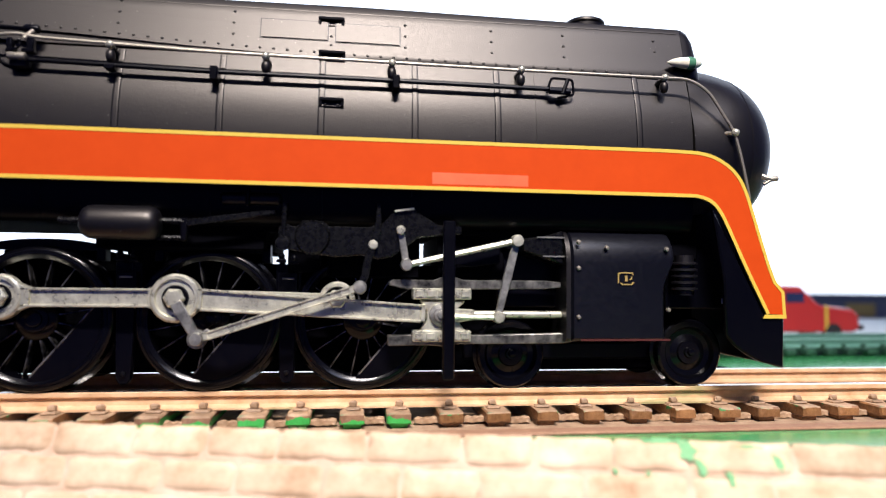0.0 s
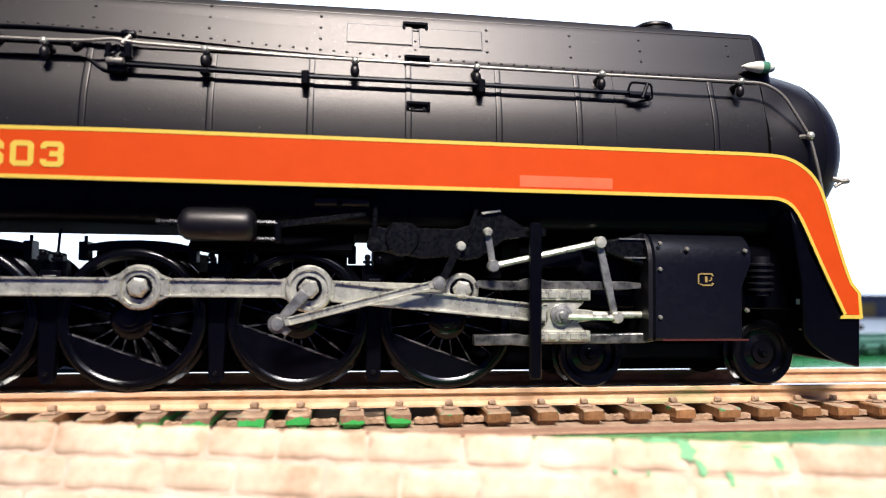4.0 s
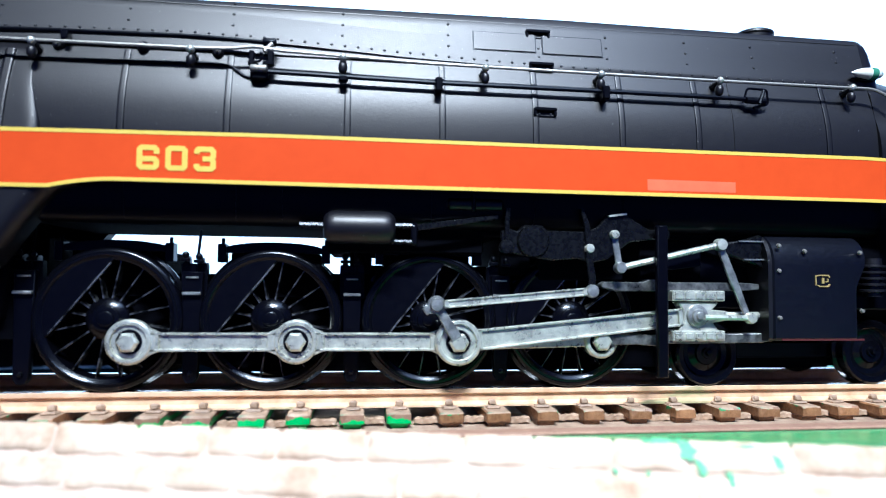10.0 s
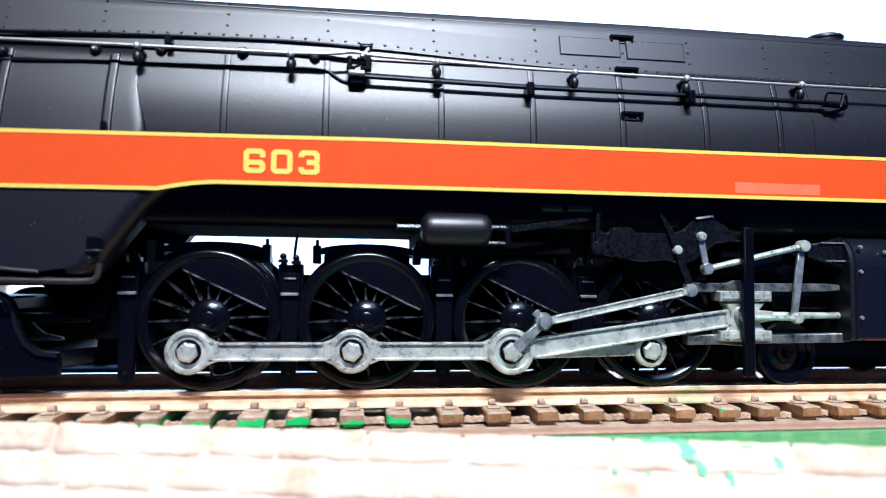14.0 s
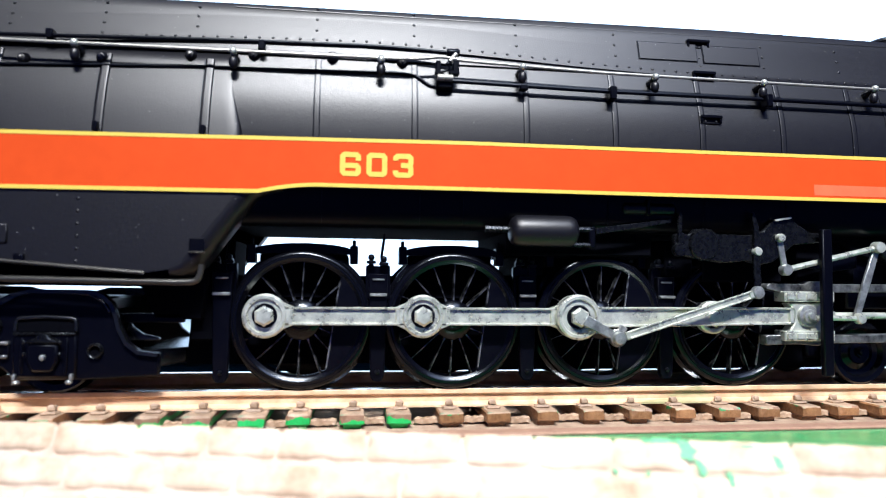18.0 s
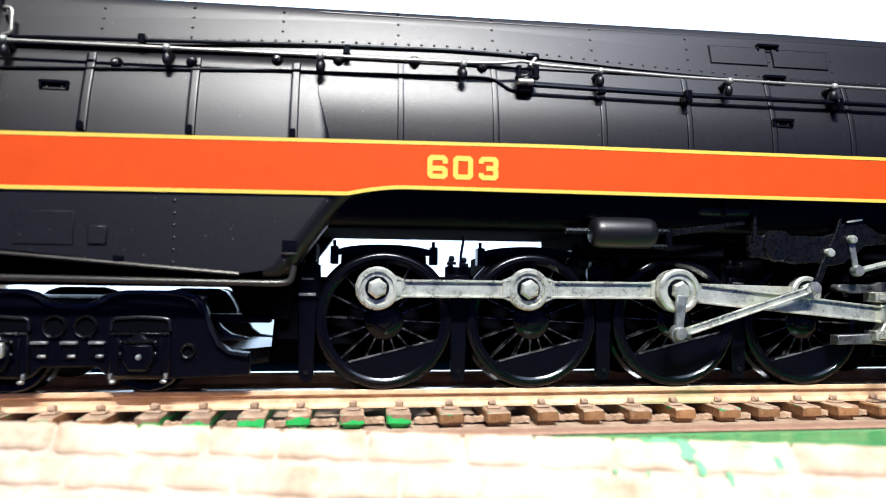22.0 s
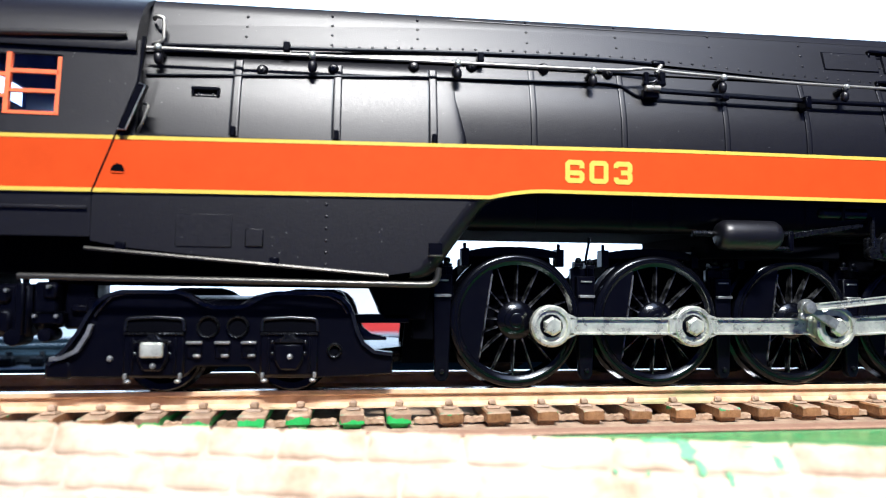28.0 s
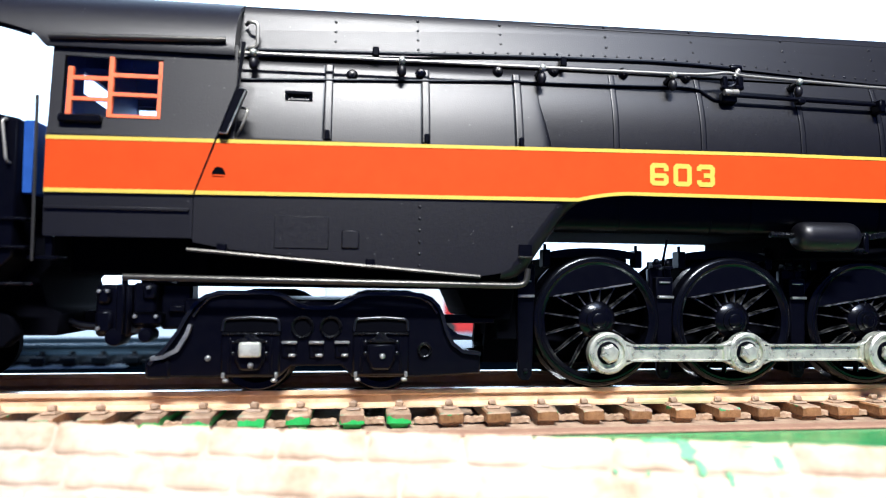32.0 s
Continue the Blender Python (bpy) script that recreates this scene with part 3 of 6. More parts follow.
nose = part("smokebox_nose", nose_skin(), BLACK, loco, "rounded bullet nose of glossy black", smooth=60)
part("headlight", turned([(0.1, 128.4), (3.4, 128.2), (4.0, 127.4), (4.2, 122.5), (0.1, 122.5)], "x", (0, 0, 74), 24), DARK, nose)
part("nose_seam", turned([(23.2, 111.4), (24.72, 111.4), (24.6, 111.9), (23.2, 111.9), (23.2, 111.4)], "x", (0, 0, 69.8), 64), BLACK, nose)
part("roof_hatch", turned([(0.1, 112.7), (2.6, 112.6), (5.0, 112.1), (6.2, 111.4), (6.3, 110.7), (5.8, 110.3), (5.6, 105.0), (0.1, 105.0)], "z", (70.2, 0, 0), 32), BLACK, loco, "low round lid on a short stack")

# boiler bands, panel joints, rivets
def bead(x, z0, z1, half, wide, proud, rows=18):
    """A half-round rib that follows the near side of a half section."""
    st = []
    for i in range(9):
        a = math.pi * i / 8
        t = 0.03 + proud * min(1.0, 2.0 * math.sin(a))
        zs = [z0 + (z1 - z0) * j / rows for j in range(rows + 1)]
        st.append((x - wide * math.cos(a), [(y_at(z, half) - t, z) for z in zs] + [(y_at(z, half) + 0.3, z) for z in reversed(zs)]))
    return loft(st, closed=True)


for x in (-117.6, -91.8, -61.2, -35.9, -10.2, 14.5, 37.1, 77.3):
    band = part("boiler_band", bead(x, 60, 88.2, SIDE_B, 0.72, 0.17), BLACK, loco, smooth=50)
    part("band_edge", on_side(x - 0.92, x + 0.92, 60, 88.2, SIDE_B, 0.05, 14), DARK, band, smooth=30)
part("boiler_band", on_side(47.7, 48.0, 60, 88.2, SIDE_B, 0.2, 14), BLACK, loco, smooth=30)
for x in (-145.3, -170.7, -196.4):
    b = part("panel_joint", bead(x, 65.5, 86.6, SIDE_F, 1.15, 0.5), BLACK, loco, smooth=60)
    part("joint_edge", on_side(x - 1.45, x - 0.6, 65.5, 86.6, SIDE_F, 0.05, 14), DARK, b, smooth=30)
    part("joint_foot", box(x - 0.65, x + 0.65, -28.8, -27.2, 65.0, 67.6, 0.25), DARK, b)


def rivets(name, places, half, parent, mat=None, r=0.42):
    """Small domes at places of (x, z) on the near side, each a piece of its own."""
    first = None
    for x, z in places:
        y = y_at(z, half) if half else -31.48
        if first is None:
            b = bmesh.new()
            bmesh.ops.create_icosphere(b, subdivisions=2 if r > 0.4 else 1, radius=r, matrix=Matrix.Diagonal((1.0, 0.6, 1.0, 1.0)))
            first = part(name, b, mat or BLACK, parent, at=(x, y, z), smooth=80)
        else:
            again(first, (x, y, z))
    return first


# the casing's lower seam: it rises over the firebox and sinks towards the nose
SEAM = [(-226, 88.6), (-190, 90.6), (-152.7, 92.7), (-136, 93.4), (-106, 94.0), (-88, 93.7), (-70, 92.8), (-48, 91.5), (-20, 90.4), (0, 89.9), (38, 89.4), (92, 88.9)]


def seam(x):
    for (a, p), (b, q) in zip(SEAM, SEAM[1:]):
        if x <= b:
            return p + (q - p) * (x - a) / (b - a)
    return SEAM[-1][1]


def lap(x):
    """How far the casing's sheet stands off the boiler at its lower edge."""
    return 0.18 + 0.5 * min(1.0, max(0.0, (-20 - x) / 50))


def casing_sheet():
    st = []
    for x in [-226 + 6 * i for i in range(53)] + [92]:
        z0 = seam(x) - 1.3
        zs = [z0 + 8.0 * i / 8 for i in range(9)]
        out = [(y_at(z, SIDE_B) - 0.03 - lap(x) * (1 - i / 8), z) for i, z in enumerate(zs)]
        st.append((x, out + [(y_at(z, SIDE_B) + 0.3, z) for z in reversed(zs)]))
    return loft(st, closed=True)


part("casing_lap", casing_sheet(), BLACK, loco, smooth=40)
part("roof_seam", on_side(-140, 92, 102.6, 102.8, SIDE_B, 0.05, 2), BLACK, loco, smooth=0)
row = rivets("rivet", [(-222, seam(-222))], SIDE_B, loco)
for i in range(1, 88):
    x = -222 + 3.55 * i
    again(row, (x, y_at(seam(x), SIDE_B) - 0.84 * lap(x), seam(x)))
COLUMNS = [(-195.0, 93.6, 3), (-172.6, 92.4, 4), (-149.3, 95.8, 3), (-118.3, 96.6, 3), (-91.9, 96.7, 3), (-63.0, 95.5, 3), (-33.9, 94.3, 3), (11.9, 93.1, 3), (36.1, 93.0, 3), (57.0, 92.9, 3), (84.4, 96.4, 2)]
for x, low, count in COLUMNS:
    for i in range(count):
        z = low + (3.05 if x < -140 else 3.45) * i
        again(row, (x, y_at(z, SIDE_B) - lap(x) * max(0.0, 1 - (z - seam(x) + 1.3) / 8), z))
rivets("rivet", [(-8.2, 92.5), (-8.2, 95.2)], SIDE_B, loco)
rivets("rivet", [(-172.6, 33 + 3.0 * i) for i in range(6)], [(-31.4, 20), (-31.4, 50)], loco)
rivets("rivet", [(-172.6, 51.8 + 2.5 * i) for i in range(5)], None, loco, RED, 0.62)
for x0, x1, z0, z1 in ((-26.7, -9.2, 94.0, 99.3), (-6.9, 10.3, 93.7, 99.1)):
    hatch = part("side_hatch", on_side(x0, x1, z0, z1, SIDE_B, 0.5, 3), BLACK, loco, smooth=30)
    part("hatch_gap", on_side(x0 - 0.3, x1 + 0.35, z0 - 0.35, z1 + 0.3, SIDE_B, 0.22, 3), DARK, hatch, smooth=0)


def hand_step(x, z, w, half, lift=1.3):
    """A small black step with a ledge and two bolts."""
    y = y_at(z, half)
    bm = box(x - w / 2, x + w / 2, y - lift, y + 0.4, z - 0.3, z + 0.6, 0.2)
    box(x - w / 2, x - w / 2 + 0.8, y - lift * 0.8, y + 0.4, z - 1.7, z, 0.2, bm)
    box(x + w / 2 - 0.8, x + w / 2, y - lift * 0.8, y + 0.4, z - 1.7, z, 0.2, bm)
    box(x - w / 2 + 0.6, x + w / 2 - 0.6, y - lift * 0.5, y + 0.4, z - 2.0, z - 1.5, 0.2, bm)
    s = part("hand_step", bm, DARK, loco)
    rivets("step_bolt", [(x - w / 4, z - 1.0), (x + w / 4, z - 1.0)], [(y - 0.4, z - 3), (y - 0.4, z + 3)], s, WIRE, 0.3)


hand_step(-8.2, 100.2, 7.0, SIDE_B)
hand_step(-7.8, 90.0, 7.0, SIDE_B)
hand_step(-7.6, 76.3, 6.4, SIDE_B)
hand_step(-204.0, 77.6, 7.0, SIDE_F)
for x, z in ((-190.4, 84.0), (-171.9, 85.4), (-150.4, 87.4), (-134.4, 88.4), (-113.9, 89.0), (-95.1, 88.6)):
    y = y_at(z, SIDE_F if x < -141 else SIDE_B)
    b = turned([(0.1, y - 1.6), (0.9, y - 1.4), (1.4, y - 0.6), (1.7, y + 0.4), (0.1, y + 0.5)], "y", (x, 0, z), 14)
    plug = part("washout_plug", b, BLACK, loco)
    part("plug_nut", turned([(0.1, y - 2.1), (0.35, y - 2.0), (0.5, y - 1.4), (0.1, y - 1.3)], "y", (x, 0, z), 8), WIRE, plug)

# handrail with its stanchions, and the pipe below
RAIL_Y = -25.6
stan = [84.4, 43.2, 8.1, -24.5, -62.6, -101.0, -138.9, -177.3, -215.7]
line = bend([(-219, RAIL_Y, 87.4), (-100, RAIL_Y, 88.0), (-91, RAIL_Y, 88.3), (-84.6, RAIL_Y, 89.3), (-80, RAIL_Y, 88.5), (-40, RAIL_Y, 87.2), (40, RAIL_Y, 86.7), (91.5, -26.0, 86.6), (96.6, -26.9, 83.3), (104.2, -27.3, 71.6), (106.3, -27.5, 63.1), (108.6, -27.0, 53)], 3)
hand_rail = part("handrail", tube(line, 0.45, 8), WIRE, loco, "thin nickel wire handrail")
for x in stan:
    z = 87.6 if x < -40 else 86.8
    part("stanchion", tube([(x, RAIL_Y, z - 0.2), (x, y_at(z - 0.8, SIDE_B) + 0.3, z - 0.9)], 0.7, 8, r_end=1.2), GLOSS, hand_rail)
    part("stanchion_cup", turned([(0.2, z - 4.3), (0.8, z - 4.0), (1.15, z - 3.2), (1.2, z - 2.2), (0.95, z - 1.5), (0.6, z - 1.2), (0.55, z - 0.6), (0.2, z - 0.5)], "z", (x, RAIL_Y + 0.5, 0), 14), BLACK, hand_rail, smooth=60)
    b = bmesh.new()
    bmesh.ops.create_uvsphere(b, u_segments=12, v_segments=8, radius=1.05, matrix=Matrix.Translation((x, RAIL_Y - 0.1, z)))
    part("knob", b, STEEL, hand_rail)
part("stanchion", tube([(104.2, -27.3, 71.6), (101.2, -24.0, 71.6)], 0.8, 8), WIRE, hand_rail)
b = bmesh.new()
bmesh.ops.create_uvsphere(b, u_segments=12, v_segments=8, radius=1.15, matrix=Matrix.Translation((104.2, -27.6, 71.6)))
part("knob", b, STEEL, hand_rail)
b = tube([(116, -19, 61.5), (119.5, -20.5, 60.0), (121.5, -20.5, 60.3)], 0.8, 8)
tube([(117.5, -20, 58.5), (120.5, -20.8, 60.5)], 0.55, 8, b)
part("front_bracket", b, WIRE, loco, "small brass pipe fitting by the nose")
pipe = part("injector_pipe", tube([(-84, -25.0, 83.0), (-62, -25.0, 82.6), (-37, -25.0, 82.2), (9, -25.0, 82.2), (52.5, -25.0, 82.0)], 0.6, 8), DARK, loco, "black pipe along the boiler")
for x in (-37.2, 9.2):
    part("pipe_clamp", box(x - 1.0, x + 1.0, -27.0, -23.4, 79.6, 83.4, 0.35), DARK, pipe)
part("pipe_clamp", box(-1.2, 1.2, -26.6, -24.2, 80.9, 82.4, 0.35), DARK, pipe, at=(-62.4, 0, 0.2))
b = tube([(51, -25.6, 81.5), (57, -25.4, 81.4)], 0.9, 8)
tube([(54.5, -26.6, 80.4), (56.0, -26.4, 84.4)], 0.55, 8, b)
tube(bend([(50.5, -25.0, 81.0), (51.8, -25.0, 85.2), (57.8, -25.0, 85.0), (58.2, -25.0, 80.8), (53.5, -25.2, 79.6)], 1), 0.35, 6, b)
part("pipe_valve", b, DARK, pipe)
b = box(-86.5, -85.1, -26.4, -24.6, 84.4, 88.0, 0.3)
box(-86.7, -84.3, -26.5, -24.4, 84.2, 85.4, 0.3, b)
box(-81.9, -80.2, -26.4, -24.6, 84.6, 88.2, 0.3, b)
box(-83.0, -80.1, -26.5, -24.4, 84.3, 85.5, 0.3, b)
box(-86.2, -81.6, -25.6, -23.0, 80.6, 84.0, 0.6, b)
junction = part("pipe_junction", b, DARK, loco, "black valve where two pipes meet")
b = tube(bend([(-85.2, -26.4, 84.9), (-83.9, -26.6, 85.0), (-83.0, -26.7, 85.9), (-83.2, -26.7, 86.9)], 2), 0.34, 8)
bmesh.ops.create_uvsphere(b, u_segments=10, v_segments=8, radius=0.6, matrix=Matrix.Translation((-83.3, -26.7, 87.0)))
part("valve_lever", b, DARK, junction)
part("pipe_union", turned([(0.1, -86.1), (0.8, -86.1), (0.98, -85.8), (0.98, -84.4), (0.86, -84.3), (0.86, -83.9), (0.98, -83.8), (0.98, -82.0), (0.1, -81.7)], "x", (0, -26.0, 83.4), 18), WIRE, junction, "dull nickel pipe union")
FEED = [(-219, 81.0), (-190, 82.4), (-164, 83.6), (-151, 84.2), (-135, 84.4), (-111, 84.9), (-97, 85.4), (-93.5, 85.1), (-91.2, 84.5), (-89.2, 83.0), (-87.6, 81.9), (-85.5, 81.7)]
part("feed_pipe", tube(bend([(x, y_at(z, SIDE_F if x < -142 else SIDE_B) - 0.35, z) for x, z in FEED], 3), 0.42, 8), DARK, loco, "thin black pipe along the firebox")
cable = part("sand_pipe", tube(bend([(-218, -22.9, 89.2), (-185, -22.9, 90.1), (-140, -22.9, 91.5), (-100, -23.2, 92.0), (-82, -24.0, 91.0)], 12), 0.55, 8), DARK, loco)
part("pipe_elbow", turned([(0.1, -83.4), (0.9, -83.3), (1.05, -83.0), (1.05, -80.2), (0.9, -79.9), (0.1, -79.8)], "x", (0, -24.2, 91.0), 16), DARK, cable)
part("pipe_stub", tube([(-80.9, -24.8, 90.4), (-82.7, -25.5, 88.0)], 0.7, 10), WIRE, cable)
for x in (-184.2, -132.2):
    part("pipe_clamp", box(x - 0.9, x + 0.9, -23.8, -21.0, 89.2, 91.8, 0.3), DARK, cable)

# class lamp on the casing's shoulder
b = turned([(0.1, 86.6), (1.0, 88.4), (1.55, 90.5), (1.72, 92.6)], "x", (0, -22.6, 92.4), 20)
lamp = part("class_lamp", b, material("cream_lamp_shell", (0.62, 0.58, 0.46), 0.35, scale=800), loco, "small bullet lamp, cream with a green lens")
part("lens", turned([(1.74, 92.6), (1.8, 93.6), (1.7, 94.6)], "x", (0, -22.6, 92.4), 20), material("green_lamp_lens", (0.05, 0.16, 0.09), 0.25, scale=500), lamp)
part("lamp_nose", turned([(1.68, 94.6), (1.2, 96.2), (0.5, 97.0), (0.1, 97.1)], "x", (0, -22.6, 92.4), 20), material("pale_lamp_nose", (0.55, 0.58, 0.5), 0.3, scale=500), lamp)
part("lamp_foot", box(89.5, 95.5, -22.4, -20.4, 90.6, 91.9, 0.3), DARK, lamp)

# skirt with stripe and lining
top_line = [(x, z_top(x)) for x in range(-262, 88, 8)] + [(88, 65.1), (92, 64.8), (95.5, 63.9), (98.8, 62.2), (101.5, 60.0), (103.6, 57.2), (105.2, 53.4), (106.8, 48.2), (109.0, 41), (111.1, 34.4), (112.8, 30), (115.2, 27.2), (115.6, 21.0)]
low_line = [(x, z_low(x)) for x in range(-262, -133, 8)] + [(x, z_low(x)) for x in range(-133, -112)] + [(x, z_low(x)) for x in range(-110, 86, 8)] + [(88.5, 52.6), (92.5, 51.9), (94.9, 50.6), (96.8, 48.2), (98.5, 44.9), (101.2, 39), (104.1, 32.8), (110.0, 21.0)]


def rounded(line, start):
    """The line with its corners past x = start cut round."""
    for _ in range(2):
        out = []
        for (a, b), (c, d) in zip(line, line[1:]):
            if a < start:
                out.append((a, b))
            else:
                out += [(a * 0.75 + c * 0.25, b * 0.75 + d * 0.25), (a * 0.25 + c * 0.75, b * 0.25 + d * 0.75)]
        line = out + [line[-1]]
    return line


tip = [(115.2, 27.2), (115.6, 21.0)]
top_line = rounded([p for p in top_line if p not in tip], 84) + tip
low_line = rounded(low_line, 84)


def inset(line, d):
    """A line shifted sideways by d."""
    out = []
    for i, (x, z) in enumerate(line):
        a, b = line[max(i - 1, 0)], line[min(i + 1, len(line) - 1)]
        t = Vector((b[0] - a[0], b[1] - a[1])).normalized()
        out.append((x - t.y * d, z + t.x * d))
    return out


def ribbon(line_a, line_b, y0, y1):
    """A band between two lines of equal count, with thickness."""
    b = bmesh.new()
    rows = [[b.verts.new((x, y, z)) for x, z in line] for line, y in ((line_a, y0), (line_b, y0), (line_b, y1), (line_a, y1))]
    for r, s in zip(rows, rows[1:] + rows[:1]):
        for i in range(len(r) - 1):
            b.faces.new((r[i], r[i + 1], s[i + 1], s[i]))
    b.faces.new([r[0] for r in rows])
    b.faces.new([r[-1] for r in rows])
    return b


EDGE = [(-151.5, 29.9), (-148.5, 29.9), (-146.2, 30.6), (-144.2, 32.2), (-142.6, 34.4), (-140.6, 37.3), (-137.4, 41.7), (-134.0, 46.2), (-131.9, 48.8), (-129.4, 50.6), (-125.4, 51.6)]
FIREBOX_SKIRT = [(-228, 49.3), (-228, 38.0), (-219, 36.4), (-157, 30.5)]


def rolled_edge(edge, r, k):
    """The sheet's front edge, rolled inwards round a wide curve."""
    rows = []
    for i, (x, z) in enumerate(edge):
        a, b = edge[max(i - 1, 0)], edge[min(i + 1, len(edge) - 1)]
        t = Vector((b[0] - a[0], b[1] - a[1])).normalized()
        n = (t.y, -t.x)
        q = r * min(1.0, 0.35 + 0.65 * min(i, len(edge) - 1 - i) / 2)
        turns = [radians(90) * j / 8 for j in range(9)]
        rows.append([(x - n[0] * q * (1 - math.sin(g)), k * (31.4 - q * (1 - math.cos(g))), z - n[1] * q * (1 - math.sin(g))) for g in turns] + [(x, k * 22.0, z)])
    b = bmesh.new()
    vs = [[b.verts.new(c) for c in row] for row in rows]
    for p, q in zip(vs, vs[1:]):
        for i in range(len(p) - 1):
            b.faces.new((p[i], p[i + 1], q[i + 1], q[i]))
    inner = [row[0] for row in rows]
    return b, [(c[0], c[2]) for c in inner]


for k in (-1, 1):
    part("skirt", plate(top_line + low_line[::-1], 30.9 * k, 31.6 * k), BLACK, loco, smooth=20)
    part("stripe", plate(inset(top_line, -0.5) + inset(low_line, 0.5)[::-1], 31.6 * k, 31.85 * k), RED, loco, "orange-red painted stripe", smooth=20)
    part("lining", ribbon(top_line, inset(top_line, -0.92), 31.6 * k, 31.95 * k), YELLOW, loco, "thin yellow lining", smooth=20)
    part("lining", ribbon(low_line, inset(low_line, 0.92), 31.6 * k, 31.95 * k), YELLOW, loco, "thin yellow lining", smooth=20)
    lip, inner = rolled_edge(EDGE, 4.2, k)
    sheet = part("firebox_skirt", plate(FIREBOX_SKIRT + inner, 30.4 * k, 31.4 * k), BLACK, loco, smooth=20)
    part("rolled_edge", lip, BLACK, sheet, smooth=80)
part("tip_lining", plate([(109.6, 21.0), (115.7, 21.0), (115.7, 20.0), (109.0, 20.0)], -31.95, -31.5), YELLOW, loco, "thin yellow lining")
part("running_board", box(-226, 92, -30.9, 30.9, 63.4, 64.2), BLACK, loco)
part("paint_patch", plate([(18.4, 56.9), (43.6, 56.8), (43.6, 53.9), (18.5, 53.9)], -31.9, -31.8), material("patched_stripe_paint", (0.60, 0.092, 0.026), 0.5, scale=200), loco, "rectangle of paler paint on the stripe", smooth=0)
# boiler paint swapped for a darker black to put the stripe's shade in
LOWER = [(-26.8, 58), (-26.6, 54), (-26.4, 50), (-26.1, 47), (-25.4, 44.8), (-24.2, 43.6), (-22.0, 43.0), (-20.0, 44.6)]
lower_side = part("lower_casing", loft([(x, both(LOWER[::-1])) for x in (-140, 0, 92)]), DARK, loco, "lower boiler casing, coloured darker for the stripe's shade", smooth=40)
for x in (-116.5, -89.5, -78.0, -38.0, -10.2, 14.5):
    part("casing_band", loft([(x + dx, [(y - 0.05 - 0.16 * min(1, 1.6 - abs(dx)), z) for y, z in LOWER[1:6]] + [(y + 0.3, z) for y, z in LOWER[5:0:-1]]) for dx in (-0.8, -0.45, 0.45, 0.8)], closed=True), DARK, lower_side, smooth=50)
part("belly", plate([(-140, 43.2), (-140, 50), (96, 50), (96, 36), (80, 33), (58, 33), (40, 38), (34, 41.6), (-24, 41.6), (-24, 36.6), (-66, 36.6), (-66, 43.2)], -21.5, 21.5, 0.5), SHADE_BLACK, loco)


def stroked(line, w, y0, y1, closed=False, bm=None):
    """A flat stroke of width w along a line of (x, z), with mitred corners."""
    n, sides = len(line), ([], [])
    for i, (x, z) in enumerate(line):
        a = Vector(line[i - 1]) if closed or i else None
        c = Vector(line[(i + 1) % n]) if closed or i < n - 1 else None
        p = Vector((x, z))
        d0 = (p - a).normalized() if a is not None else (c - p).normalized()
        d1 = (c - p).normalized() if c is not None else d0
        n0, n1 = Vector((-d0.y, d0.x)), Vector((-d1.y, d1.x))
        m = (n0 + n1).normalized()
        m *= w / 2 / max(0.4, m.dot(n0))
        sides[0].append(p + m)
        sides[1].append(p - m)
    b = bmesh.new()
    rows = [[b.verts.new((q.x, y, q.y)) for q in side] for side, y in ((sides[0], y0), (sides[1], y0), (sides[1], y1), (sides[0], y1))]
    for r, q in zip(rows, rows[1:] + rows[:1]):
        for i in range(n if closed else n - 1):
            b.faces.new((r[i], r[(i + 1) % n], q[(i + 1) % n], q[i]))
    if not closed:
        b.faces.new([r[0] for r in rows])
        b.faces.new([r[-1] for r in rows])
    return joined(bm, b)


# squared block numerals with cut corners
STROKES = {
    "6": [([(4.55, 3.95), (4.55, 5.0), (4.1, 5.45), (1.1, 5.45), (0.65, 5.0), (0.65, 1.1), (1.1, 0.65), (4.1, 0.65), (4.55, 1.1), (4.55, 2.25), (4.1, 2.7), (1.29, 2.7)], False)],
    "0": [([(0.65, 1.1), (0.65, 5.0), (1.1, 5.45), (4.1, 5.45), (4.55, 5.0), (4.55, 1.1), (4.1, 0.65), (1.1, 0.65)], True)],
    "3": [([(0.65, 4.3), (0.65, 5.0), (1.1, 5.45), (4.05, 5.45), (4.5, 5.0), (4.5, 3.65), (4.0, 3.1), (2.0, 3.1)], False), ([(3.7, 3.1), (4.0, 3.1), (4.5, 2.5), (4.5, 1.1), (4.05, 0.65), (1.1, 0.65), (0.65, 1.1), (0.65, 1.8)], False)],
}
for word, x0 in (("6", -111.1), ("0", -104.5), ("3", -97.8)):
    bm = None
    for n, (line, closed) in enumerate(STROKES[word]):
        bm = stroked([(x0 + x, 55.25 + z) for x, z in line], 1.3, -31.98 - 0.02 * n, -31.84, closed, bm)
    part("numeral", bm, YELLOW, loco, "squared yellow numeral " + word + " on the stripe", smooth=0)

